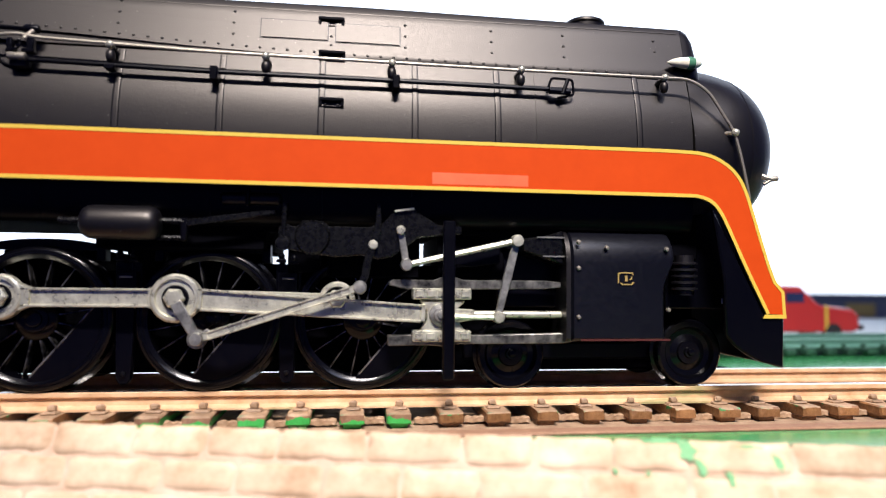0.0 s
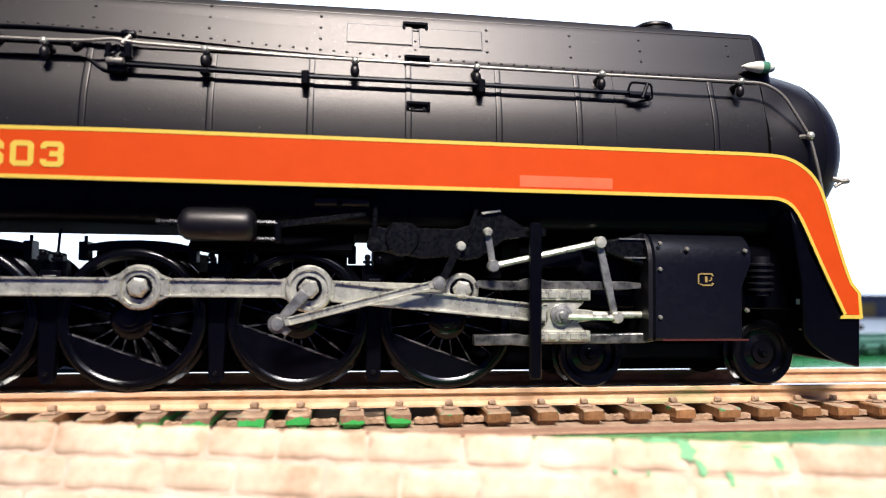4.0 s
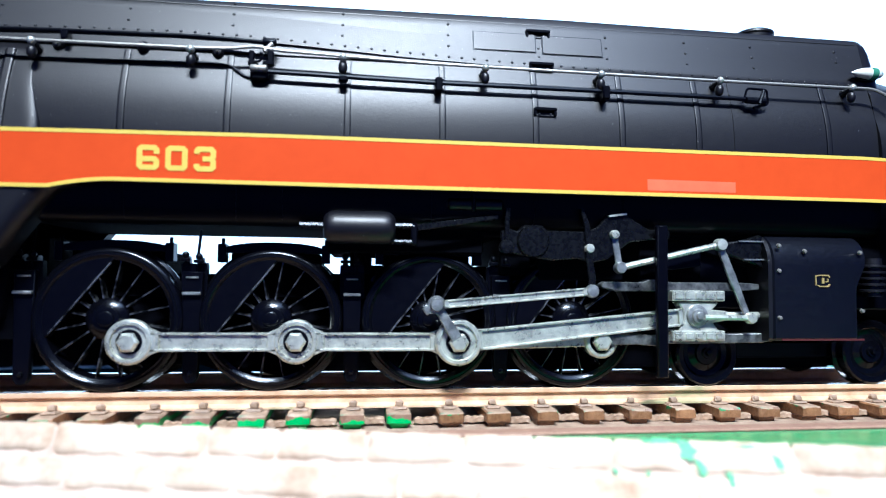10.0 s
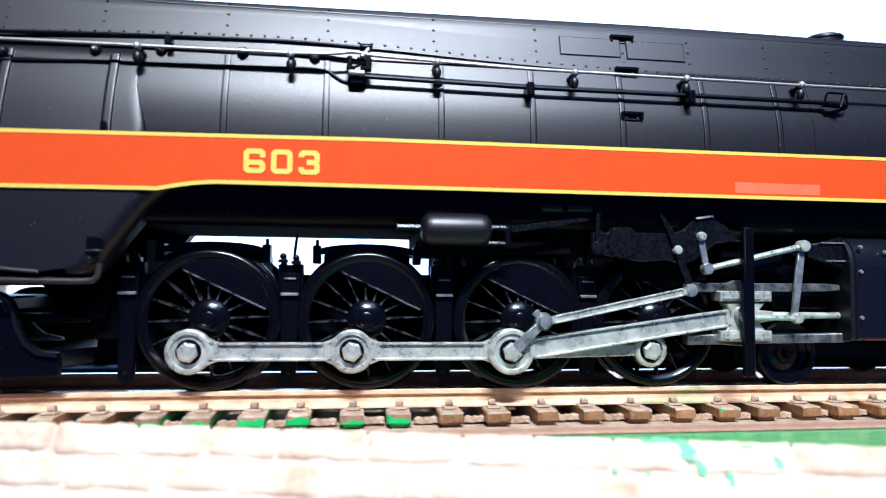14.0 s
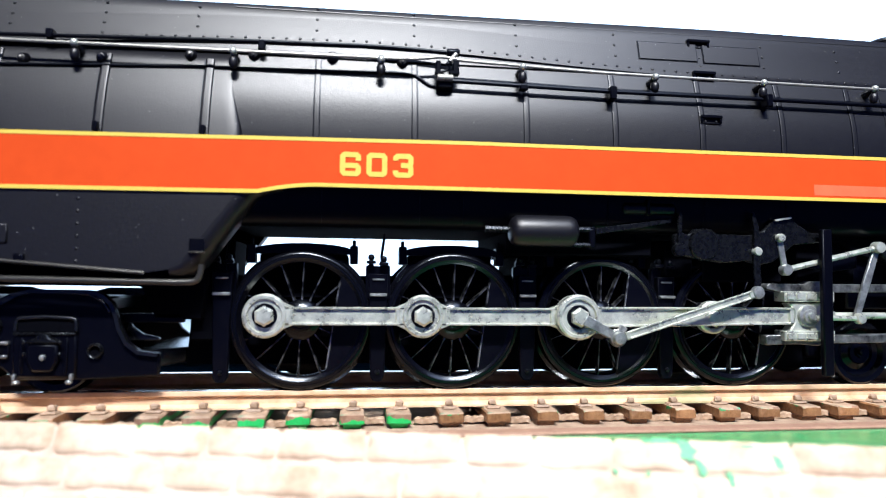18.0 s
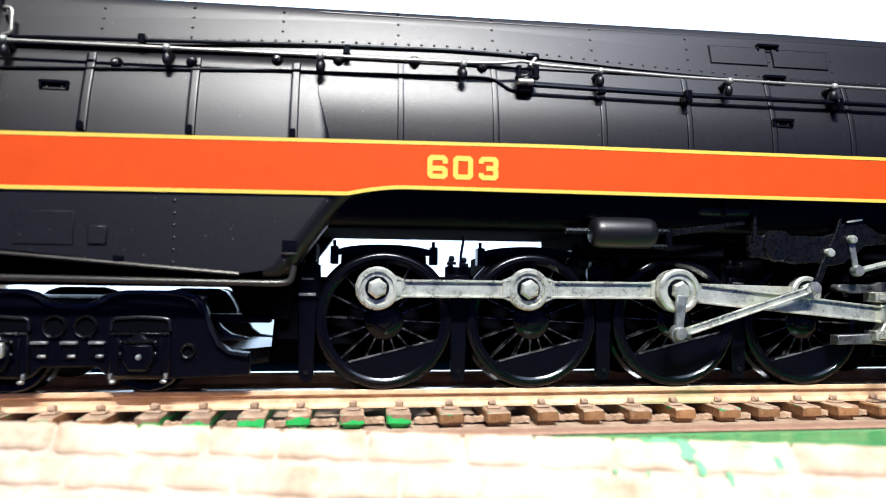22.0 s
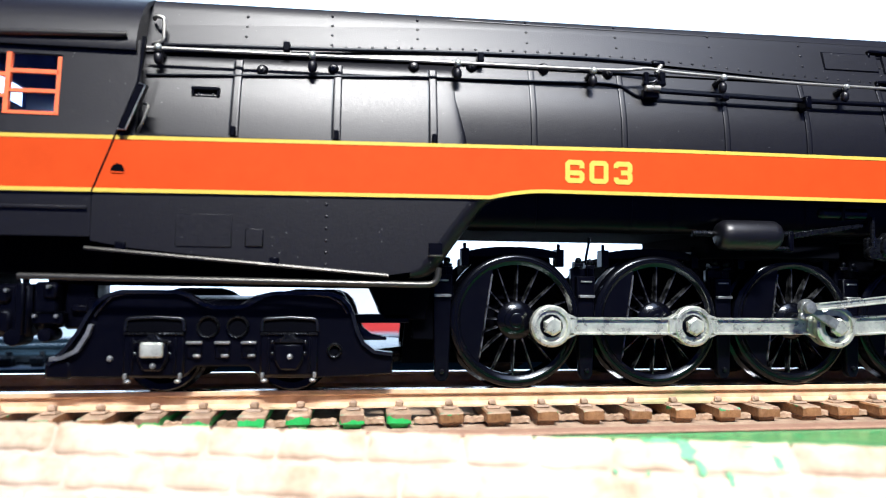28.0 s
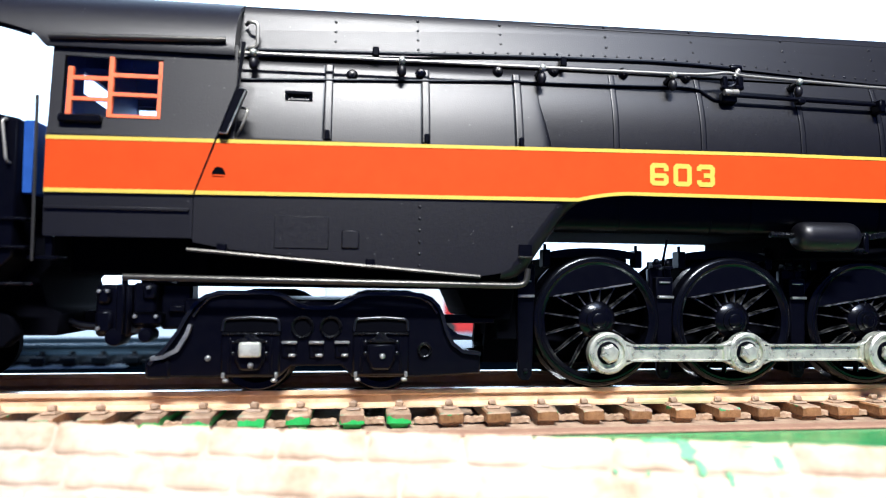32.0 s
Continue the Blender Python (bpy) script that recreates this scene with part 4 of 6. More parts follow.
# pilot, cylinder block and front details
part("pilot", plate([(94.9, 50), (104, 32), (109.8, 20.6), (115.5, 20.6), (115.1, 6.5), (108.3, 8.3), (104.5, 10.2), (101.0, 12.6), (98.6, 15.4), (98.2, 30)], -31.3, -29.6, 0.4), DARK, loco, "black pilot skirt")
part("pilot", plate([(94.9, 50), (104, 32), (109.8, 20.6), (115.5, 20.6), (115.1, 6.5), (108.3, 8.3), (104.5, 10.2), (101.0, 12.6), (98.6, 15.4), (98.2, 30)], 29.6, 31.3, 0.4), DARK, loco, "black pilot skirt")
part("pilot_front", plate([(108, 50), (112, 36), (115.3, 26), (115.0, 7), (111, 8), (108, 30)], -29.5, 29.5, 0.6), DARK, loco)
part("inner_wall", box(86, 108, -21, 21, 22, 52, 0.5), DARK, loco)
flank = [(-20, 13.6), (-27.6, 13.6), (-28.3, 14.4), (-28.3, 34.5), (-28.15, 36.4), (-27.7, 38.2), (-26.9, 39.9), (-25.8, 41.4), (-24.3, 42.6), (-22.4, 43.5), (-20, 43.9)]
sect = flank + [(-y, z) for y, z in reversed(flank)]
CYLPAINT = material("black_cylinder_enamel", (0.0018, 0.002, 0.0042), 0.3, colour2=(0.0028, 0.003, 0.006), scale=900, bump=0.03, bump_scale=5000, rough2=0.40, spec=0.4)
def tapered(bm):
    """The block's front end, drawn back below its shoulder."""
    for v in bm.verts:
        if v.co.x > 80:
            u = min(1.0, max(0.0, (37 - v.co.z) / 10))
            v.co.x -= 3.2 * u * u * (3 - 2 * u)
    return bm


section = []
for (y0, z0), (y1, z1) in zip(sect, sect[1:] + sect[:1]):
    n = max(1, round(abs(z1 - z0) / 2))
    section += [(y0 + (y1 - y0) * i / n, z0 + (z1 - z0) * i / n) for i in range(n)]
slim = [(y * 0.965, 28 + (z - 28) * 0.95) for y, z in section]
cyl = part("cylinder", tapered(loft([(56.4, slim), (57.2, section), (84.4, section), (85.4, [(y * 0.99, 28 + (z - 28) * 0.985) for y, z in section]), (85.9, slim)], closed=True)), CYLPAINT, loco, "black rounded cylinder block", smooth=35)
part("cylinder_flange", loft([(55.0, [(y * 1.01, z) for y, z in sect]), (56.2, [(y * 1.01, z) for y, z in sect])], closed=True), BLACK, cyl, smooth=35)
part("red_edge", box(59, 84, -28.5, -28.2, 13.7, 14.2), material("dark_red_edge", (0.05, 0.006, 0.005), 0.5, scale=300), cyl, "thin dark red line")
GOLD = material("brass_plate", (0.55, 0.38, 0.12), 0.35, 0.6, scale=500)
b = stroked([(69.4, 29.1), (69.4, 31.7), (70.3, 31.9), (73.3, 31.9), (73.6, 31.3)], 0.34, -28.6, -28.3)
stroked([(70.0, 29.1), (70.6, 28.8), (73.2, 28.8), (73.7, 29.4)], 0.34, -28.6, -28.3, False, b)
stroked([(71.6, 29.6), (71.6, 31.2)], 0.7, -28.61, -28.3, False, b)
stroked([(72.5, 30.0), (73.1, 30.3), (73.1, 31.0)], 0.3, -28.62, -28.3, False, b)
part("maker_plate", b, GOLD, cyl, "tiny gilt plate", smooth=0)
for x, z in ((66.2, 38.6), (83.2, 38.4), (58.4, 40), (58.4, 33), (58.4, 20), (83.6, 22)):
    part("bolt", turned([(0.1, -29.0), (0.5, -28.9), (0.7, -28.2), (0.1, -28)], "y", (x, 0, z), 8), WIRE, cyl)
fins = []
for i in range(5):
    z = 27.2 + 1.75 * i
    fins += [(2.6, z), (3.6, z + 0.25), (3.6, z + 0.75), (2.6, z + 1.0)]
# small white rectangle with a thin bar below it
part("front_tab", box(101.6, 103.0, -24.2, -23.6, 23.6, 25.2, 0.1), CAR_WHITE, loco, "tiny white rectangle behind the front wheel")
part("tab_bar", box(102.0, 106.0, -24.6, -24.0, 16.3, 16.8, 0.1), DULL, loco)
part("finned_pump", turned([(0.1, 26)] + [(2.6, 26)] + fins + [(2.6, 37), (0.1, 37)], "z", (90.2, -24.5, 0), 20), BLACK, loco)
GUIDE = material("dark_worn_slide_bar", (0.03, 0.03, 0.03), 0.26, 0.75, colour2=(0.30, 0.29, 0.26), scale=300, amount=0.35, bump=0.3, bump_scale=1200, rough2=0.42)
b = plate([(43.5, 40.8), (50, 41.6), (55, 43.2), (55, 33.6), (51, 35.2), (43.5, 37.4)], -26.4, -22.5, 0.5)
part("valve_guide", b, IRON, loco)
part("guide_rib", box(47.5, 55, -26.9, -26.3, 41.0, 41.4), DULL, loco)
part("guide_rib", box(49, 55, -26.9, -26.3, 35.9, 36.3), DULL, loco)
b = plate([(8.2, 28.9), (9.4, 29.5), (20, 29.4), (22, 30.2), (26, 30.2), (28, 29.5), (50, 29.6), (54.5, 29.2), (54.5, 27.7), (50, 27.3), (13, 26.9), (8.2, 27.9)], -25.2, -21.8, 0.2)
part("guide_bar", b, GUIDE, loco)
b = plate([(8.0, 14.9), (20, 15.3), (22, 14.8), (57.0, 15.5), (57.0, 18.8), (58.6, 18.8), (59, 13.4), (55, 12.8), (26, 12.6), (24, 11.9), (18, 12.4), (8.0, 12.2)], -25.2, -21.8, 0.2)
part("guide_bar", b, GUIDE, loco)

# valve gear bracket, post and air tank
part("post", box(21.8, 24.9, -30.4, -28.6, 4.0, 44.8, 0.35), DARK, loco, "dark upright bar before the crosshead")
BRACKET = [(-20.2, 37.2), (-20.2, 42.6), (-18.2, 43.4), (-15.8, 42.6), (-14.0, 44.4), (-9.0, 44.3), (-7.6, 43.0), (2.5, 42.9), (6.2, 44.0), (9.2, 47.4), (14.2, 47.9), (18.5, 45.2), (21, 43.8), (27, 43.8), (27, 41.5), (20.5, 40.9), (15.5, 40.4), (12.5, 38.0), (9.0, 35.4), (5.2, 34.6), (1.0, 35.6), (-6, 35.0), (-14, 36.2)]
bracket = part("valve_gear_bracket", plate(BRACKET, -27.2, -25.4, 0.3), IRON, loco, "black cast valve gear bracket")
part("drum", turned([(0.1, -28.0), (4.0, -27.9), (4.5, -27.3), (4.5, -26), (0.1, -26)], "y", (-11.6, 0, 40.0), 24), IRON, bracket)
# bright steel stands for the light on the bracket's top edge
part("ledge", plate([(9.2, 47.4), (14.2, 48.2), (14.4, 47.7), (9.4, 46.9)], -28.0, -25.5), STEEL, bracket)
for x, z, r in ((10.9, 42.2, 1.25), (3.8, 38.3, 1.3)):
    part("pivot_bolt", turned([(0.1, -28.9), (r * 0.8, -28.8), (r, -28.3), (r, -26.8), (0.1, -26.8)], "y", (x, 0, z), 16), STEEL, bracket)
b = tube([(-18.9, -27.4, 38.4), (-18.6, -27.4, 48.7)], 0.7, 8)
turned([(0.1, -28.6), (1.7, -28.4), (1.9, -27.9), (1.9, -26.6), (0.1, -26.6)], "y", (-18.9, 0, 38.4), 16, b)
part("reverse_lever", b, IRON, bracket)
b = plate([(10.0, 42.5), (11.8, 42.5), (13.4, 33.2), (11.6, 33.0)], -27.6, -26.9, 0.2)
turned([(0.1, -28.9), (1.4, -28.8), (1.6, -28.3), (1.6, -26.6), (0.1, -26.6)], "y", (12.5, 0, 33.3), 16, b)
part("lifting_arm", b, DULL, bracket)
part("radius_rod", tube([(12.6, -27.4, 33.3), (42.0, -26.6, 40.1)], 0.85, 8), STEEL, loco)
b = turned([(0.1, -28.2), (1.5, -28.0), (1.7, -27.4), (1.7, -25.6), (0.1, -25.6)], "y", (42.0, 0, 40.1), 16)
part("rod_end", b, STEEL, loco)
part("rod_backing", plate([(20, 34.5), (38, 38.5), (38, 34.2), (30, 33)], -23.5, -22.5, 0.2), DARK, loco)

prof = [(0.1, -66.7), (2.4, -66.6), (3.4, -66.0), (4.0, -65.0), (4.2, -63.6), (4.2, -57.6), (4.2, -51.4), (4.0, -50.0), (3.4, -49.0), (2.4, -48.4), (0.1, -48.3)]
tank = part("air_tank", turned(prof, "x", (0, -28.2, 42.7), 28), BLACK, loco, "small black air tank with rounded ends")
part("pipe_stub", tube([(-72.8, -26, 43.2), (-66.2, -26, 43.2)], 0.9, 8), IRON, tank)
part("pipe_stub", tube([(-48.5, -26, 43.5), (-43.2, -26, 43.5)], 0.85, 8), IRON, tank)
part("pipe_stub", tube([(-50.5, -26, 39.3), (-43.6, -26, 39.3)], 0.7, 8), IRON, tank)
part("pipe_elbow", box(-44.2, -42.4, -26.8, -25.2, 38.4, 44.4, 0.4), DARK, tank)
part("rear_tank", turned([(0.1, -34.8), (1.1, -34.7), (1.7, -34.0), (1.7, -20.2), (1.1, -19.5), (0.1, -19.4)], "x", (0, -26.0, 49.6), 20), CYLPAINT, loco, "second small air tank behind")
part("rear_tank_clamp", box(-28.4, -27.2, -28.0, -24.2, 47.6, 52.0, 0.3), DARK, loco)
part("throttle_rod", plate([(-42.5, 42.2), (-42.5, 44.0), (-21, 47.0), (-21, 45.8)], -27.0, -26.2, 0.15), IRON, tank)

# frames, springs, brake hangers
for k in (-1, 1):
    low = 4.4 if k < 0 else 1.5
    part("main_frame", plate([(-152, 6), (-150, 30), (-60, 31), (-60, 33.5), (30, 33.5), (36, 38), (100, 38), (100, low), (-96, low), (-100, 6)], 7 * k, 10 * k), SHADE_BLACK, loco)
for i, x in enumerate(AXLES):
    b = plate([(x - 13.8, 37.4)] + [(x + 13.8 * math.cos(radians(a)), 36.9 + 2.3 * math.sin(radians(a))) for a in range(168, 10, -12)] + [(x + 13.8, 37.4), (x + 13.8, 36.2), (x - 13.8, 36.2)], -15.6, -12.4, 0.2)
    box(x - 14.8, x - 12.6, -16, -12, 33.6, 38.6, 0.2, b)
    box(x + 12.6, x + 14.8, -16, -12, 33.6, 38.6, 0.2, b)
    tube([(x - 13.7, -14, 38), (x - 13.7, -14, 40.2)], 0.5, 6, b)
    tube([(x + 13.7, -14, 38), (x + 13.7, -14, 40.2)], 0.5, 6, b)
    part("leaf_spring", b, DARK, loco)
    part("axle_box", box(x - 12, x + 12, -11.8, 11.8, 24, 36.4, 0.4), SHADE_BLACK, loco)
for x in (-141.5, -100.6, -59.2, -18.3):
    b = plate([(x - 2.6, 31), (x + 2.6, 31), (x + 2.2, 14), (x + 1.9, 3.4), (x + 1.0, 2.0), (x - 1.0, 2.0), (x - 1.9, 3.4), (x - 2.2, 14)], -18.4, -16.2, 0.25)
    h = part("brake_hanger", b, DARK, loco)
    part("hanger_ledge", box(x - 2.3, x + 2.3, -19.6, -18.2, 24.9, 25.7, 0.15), DULL, h)
    part("hanger_bolt", turned([(0.1, -19.2), (0.6, -19.1), (0.7, -18.3), (0.1, -18.2)], "y", (x, 0, 4.6), 10), IRON, h)
    part("spring_saddle", plate([(x - 3.4, 24), (x + 3.4, 24), (x + 3.2, 33.4), (x + 2.2, 33.4), (x + 2.0, 34.8), (x + 0.8, 34.8), (x + 0.6, 33.2), (x - 1.2, 33.2), (x - 1.5, 35.2), (x - 2.5, 35.2), (x - 2.7, 33.4), (x - 3.4, 33.2)], -16.1, -13.6, 0.15), DARK, h)
    part("hanger_ledge", box(x - 1.6, x + 1.6, -19.0, -18.2, 29.2, 29.7, 0.15), DULL, h)
    for d, z in ((-2.0, 35.4), (1.4, 35.0)):
        b = bmesh.new()
        bmesh.ops.create_uvsphere(b, u_segments=10, v_segments=7, radius=0.95, matrix=Matrix.Translation((x + d, -17.6, z)))
        box(x + d - 1.3, x + d + 1.3, -18.4, -16.8, z - 1.7, z - 0.8, 0.2, b)
        part("hanger_nut", b, DARK, h)
    part("sand_tube", tube([(x + 1, -16, 31), (x + 0.8, -16, 36), (x + 1.6, -17, 42)], 0.4, 6), DARK, h)
# added black fillers that block the backdrop's light through the running gear
part("ash_pan", box(-149.6, -142, -17, 17, 13, 31, 0.4), SHADE_BLACK, loco)
part("ash_pan", box(-60, -54, -16, 16, 31, 41, 0.4), SHADE_BLACK, loco)
part("ash_pan", box(-18.6, -10, -18, 18, 31, 41.7, 0.4), SHADE_BLACK, loco)
part("ash_pan", box(-8, 16.6, -20, 20, 29.8, 41.7, 0.4), SHADE_BLACK, loco)
part("ash_pan", box(21.4, 40, -20, 20, 29.8, 41.7, 0.4), SHADE_BLACK, loco)
part("truck_frame", box(30, 104, -12, 12, 7, 12, 0.6), DARK, loco)
part("saddle", box(38, 100, -19, 19, 22, 46, 0.6), DARK, loco)


# ---- wheels ----
def ring(r_out, r_in, y0, y1, seg=56, bm=None):
    return turned([(r_in, y0), (r_out, y0), (r_out, y1), (r_in, y1), (r_in, y0)], "y", (0, 0, 0), seg, bm)


wheels = []


def driver(x, side, heavy):
    k = side
    prof = [(15.2, 18.6 * k), (15.3, 19.05 * k), (16.3, 19.52 * k), (16.5, 19.7 * k), (17.3, 19.62 * k), (17.9, 19.42 * k), (18.35, 18.95 * k), (18.5, 15.7 * k), (19.4, 15.2 * k), (19.4, 14.5 * k), (18.6, 14.2 * k), (15.2, 14.4 * k), (15.2, 18.6 * k)]
    w = part("driving_wheel", turned(prof, "y", seg=64), RIM, loco, at=(x, 0, AXLE_Z), smooth=40)
    part("tyre_groove", ring(17.3, 17.12, 19.0 * k, 19.68 * k), SHADE_BLACK, w)
    part("hub", turned([(0.1, 21.0 * k), (1.6, 21.0 * k), (2.0, 20.8 * k), (2.1, 20.5 * k), (3.1, 20.4 * k), (3.4, 20.25 * k), (3.5, 20.0 * k), (5.1, 19.3 * k), (5.5, 18.8 * k), (5.5, 15 * k), (0.1, 15 * k)], "y", seg=28), RIM, w)
    spoke = None
    for i in range(16):
        a = 2 * math.pi * (i + 0.5) / 16
        if spoke is None:
            b = loft([(5.0, [(16.4 * k, -0.42), (18.4 * k, -0.36), (18.9 * k, -0.2), (18.9 * k, 0.2), (18.4 * k, 0.36), (16.4 * k, 0.42)]), (15.9, [(16.8 * k, -0.3), (18.0 * k, -0.26), (18.4 * k, -0.14), (18.4 * k, 0.14), (18.0 * k, 0.26), (16.8 * k, 0.3)])], closed=True)
            spoke = part("spoke", b, SPOKE, w, smooth=0)
            spoke.rotation_euler = (0, -a, 0)
        else:
            again(spoke, (0, 0, 0), rot=(0, -a, 0))
    d = 6.4 if heavy else 8.6
    half = math.acos(d / 15.8)
    back = PHASE + math.pi
    pts = [(15.8 * math.cos(back + half * u), 15.8 * math.sin(back + half * u)) for u in [-1 + i / 8 for i in range(17)]]
    weight = part("counterweight", plate(pts, 16.2 * k, 19.35 * k, 0.2), DARK, w)
    if k < 0:
        # thin bright tube drawn for the glint along the chord
        a, c = Vector(pts[0]), Vector(pts[-1])
        line = [a + (c - a) * (0.06 + 0.88 * q / 12) for q in range(13)]
        part("weight_edge", tube([(q.x + 0.16 * noise.noise(Vector((x, n, 1))), -19.35, q.y + 0.22 * noise.noise(Vector((x, n, 5)))) for n, q in enumerate(line)], 0.3, 6), SPOKE, weight, "bright edge of the weight, standing for its glint")
    cx, cz = CRANK * math.cos(PHASE), CRANK * math.sin(PHASE)
    part("crank_boss", turned([(0.1, 20.6 * k), (3.4, 20.6 * k), (4.0, 19.8 * k), (4.0, 16 * k), (0.1, 16 * k)], "y", (cx, 0, cz), 24), DARK, w)
    wheels.append((w, x, AXLE_Z, TREAD))
    return w, cx, cz


main_wheel = None
for i, x in enumerate(AXLES):
    for k in (-1, 1):
        w, cx, cz = driver(x, k, i == 2)
        y_nut = -24.2 if i != 2 else -26.4
        if k == -1:
            hexa = turned([(0.1, y_nut - 1.7), (2.0, y_nut - 1.6), (2.65, y_nut - 1.1), (2.65, y_nut), (0.1, y_nut)], "y", (cx, 0, cz), 6)
            part("crank_nut", hexa, STEEL, w, "bright hexagon nut", smooth=20)
            # pin coloured black for the shaded recess round the nut
            part("crank_pin", turned([(0.1, y_nut + 0.4), (3.1, y_nut + 0.4), (3.1, -20), (0.1, -20)], "y", (cx, 0, cz), 20), DARK, w)
            if i == 2:
                main_wheel = w
for x, r in ((42.3, 9.3), (94.6, 9.5), (-213.8, 9.5), (-181.4, 9.5)):
    for k in (-1, 1):
        prof = [(0.1, 19.2 * k), (1.4, 19.2 * k), (1.6, 18.6 * k), (3.2, 18.6 * k), (3.5, 18.0 * k), (5.2, 17.3 * k), (6.6, 17.6 * k), (7.4, 18.9 * k), (r - 0.5, 19.1 * k), (r, 18.6 * k), (r, 15.6 * k), (r + 0.8, 15.1 * k), (r + 0.8, 14.3 * k), (r - 1, 14.1 * k), (0.1, 14.6 * k)]
        w = part("small_wheel", turned(prof, "y", seg=48), RIM, loco, at=(x, 0, r), smooth=25)
        part("axle_cap", turned([(0.1, 20.0 * k), (0.9, 19.9 * k), (1.1, 19.3 * k), (0.1, 19.1 * k)], "y", (0.25, 0, 0.15), 10), RIM, w)
        wheels.append((w, x, r, r))


# ---- rods ----
def eye(bm, x, z, r_out, r_in, y0, y1):
    return turned([(r_in, y0 + 0.45), (r_out - 1.5, y0 + 0.45), (r_out - 1.25, y0 - 0.25), (r_out - 0.5, y0 - 0.25), (r_out, y0 + 0.2), (r_out, y1), (r_in, y1), (r_in, y0 + 0.45)], "y", (x, 0, z), 36, bm)


def fluted(x0, x1, h0, h1, y0, y1):
    """A bar with two raised edges and a sunk panel."""
    d = 0.85 if y0 < 0 else -0.85
    b = plate([(x0, -h0), (x1, -h1), (x1, h1), (x0, h0)], y0 + (d if h0 > 1.5 else 0.4), y1)
    e = 0.55 if h0 > 1.5 else 0.4
    plate([(x0, h0), (x1, h1), (x1, h1 - e), (x0, h0 - e)], y0, y1, 0.1, b)
    plate([(x0, -h0), (x1, -h1), (x1, -h1 + e), (x0, -h0 + e)], y0, y1, 0.1, b)
    plate([(x0, -h0), (x0 + 1.2, -h0), (x0 + 1.2, h0), (x0, h0)], y0, y1, 0.1, b)
    plate([(x1 - 1.2, -h1), (x1, -h1), (x1, h1), (x1 - 1.2, h1)], y0, y1, 0.1, b)
    return b


side_rods = []
for k in (-1, 1):
    ya, yb = (-24.2, -21.9) if k < 0 else (24.2, 21.9)
    sr = part("side_rod", fluted(AXLES[0] + 5.0, AXLES[1] - 5.0, 2.35, 2.35, ya, yb), STEEL, loco, "bright steel coupling rod", smooth=25)
    part("rod_bar", fluted(AXLES[1] + 5.0, AXLES[2] - 5.0, 2.35, 2.35, ya, yb), STEEL, sr, smooth=25)
    part("rod_bar", plate([(AXLES[2] + 4, -2.2), (AXLES[3] - 4, -1.5), (AXLES[3] - 4, 1.5), (AXLES[2] + 4, 2.2)], ya * 0.965, yb * 0.97, 0.2), STEEL, sr, smooth=25)
    for j, x in enumerate(AXLES):
        b = eye(None, x, 0, (5.7, 5.7, 5.9, 4.6)[j], 3.2, ya if k < 0 else ya - 2.3, yb if k < 0 else yb + 2.3)
        for s in (-1, 1):
            if (j, s) not in ((0, -1), (3, 1)) and j != 3 and (j, s) != (2, 1):
                plate([(x + s * 4.2, 3.6), (x + s * 7.2, 2.35), (x + s * 7.2, -2.35), (x + s * 4.2, -3.6)], ya + 0.1, yb, 0.15, b)
        part("rod_eye", b, STEEL, sr, smooth=35)
    side_rods.append(sr)
b = fluted(5.2, MAIN_LEN - 4, 2.75, 2.35, -26.3, -24.4)
main_rod = part("main_rod", b, STEEL, loco, "bright steel main rod", smooth=25)
part("rod_eye", eye(None, 0, 0, 6.1, 3.3, -26.3, -24.4), STEEL, main_rod, smooth=35)
part("rod_eye", eye(None, MAIN_LEN, 0, 3.4, 1.2, -25.9, -24.4), STEEL, main_rod, smooth=35)

crosshead = part("crosshead", plate([(-5.4, 3.6), (6.6, 3.6), (4.6, 1.6), (9.0, 1.3), (9.0, -1.3), (4.8, -2.0), (6.8, -4.4), (-5.4, -4.4), (-3.6, -1.6), (-3.8, 1.4)], -26.2, -22.4, 0.3), STEEL, loco, "bright cast crosshead", smooth=30)
for z0 in (4.0, -7.0):
    b = box(-7.4, 8.0, -27.0, -22.0, z0, z0 + 2.9, 0.25)
    for i in range(5):
        box(-6.8 + i * 3.0, -4.6 + i * 3.0, -27.4, -26.9, z0 + 0.6, z0 + 2.3, 0.15, b)
    part("slipper", b, STEEL, crosshead, smooth=25)
part("wrist_pin", turned([(0.1, -28.6), (0.9, -28.5), (1.1, -27.9), (1.8, -27.8), (2.0, -27.2), (2.9, -27.0), (3.1, -26.2), (0.1, -26)], "y", (0, 0, 0), 20), DULL, crosshead)
part("piston_rod", tube([(7, -23.6, 0), (44, -23.6, 0)], 1.0, 12), STEEL, crosshead)
part("union_link", tube([(1.5, -27.6, -0.4), (15.2, -27.6, -0.6)], 0.75, 8), STEEL, crosshead)
part("link_end", turned([(0.1, -28.8), (1.3, -28.6), (1.6, -28.0), (1.6, -26.8), (0.1, -26.8)], "y", (15.2, 0, -0.6), 16), STEEL, crosshead)

b = plate([(-1.5, 1.2), (1.5, 1.2), (1.1, RETURN_LEN), (-1.1, RETURN_LEN)], -28.2, -26.9, 0.2)
turned([(0.1, -28.4), (2.2, -28.3), (2.4, -27.8), (2.4, -26.9), (0.1, -26.9)], "y", (0, 0, RETURN_LEN), 18, b)
box(-3.6, -1.8, -28.2, -27.0, RETURN_LEN - 1.0, RETURN_LEN + 1.0, 0.2, b)
arm = part("return_crank", b, DULL, main_wheel)
arm.location = Vector((CRANK * math.cos(PHASE), 0, CRANK * math.sin(PHASE))) * MM
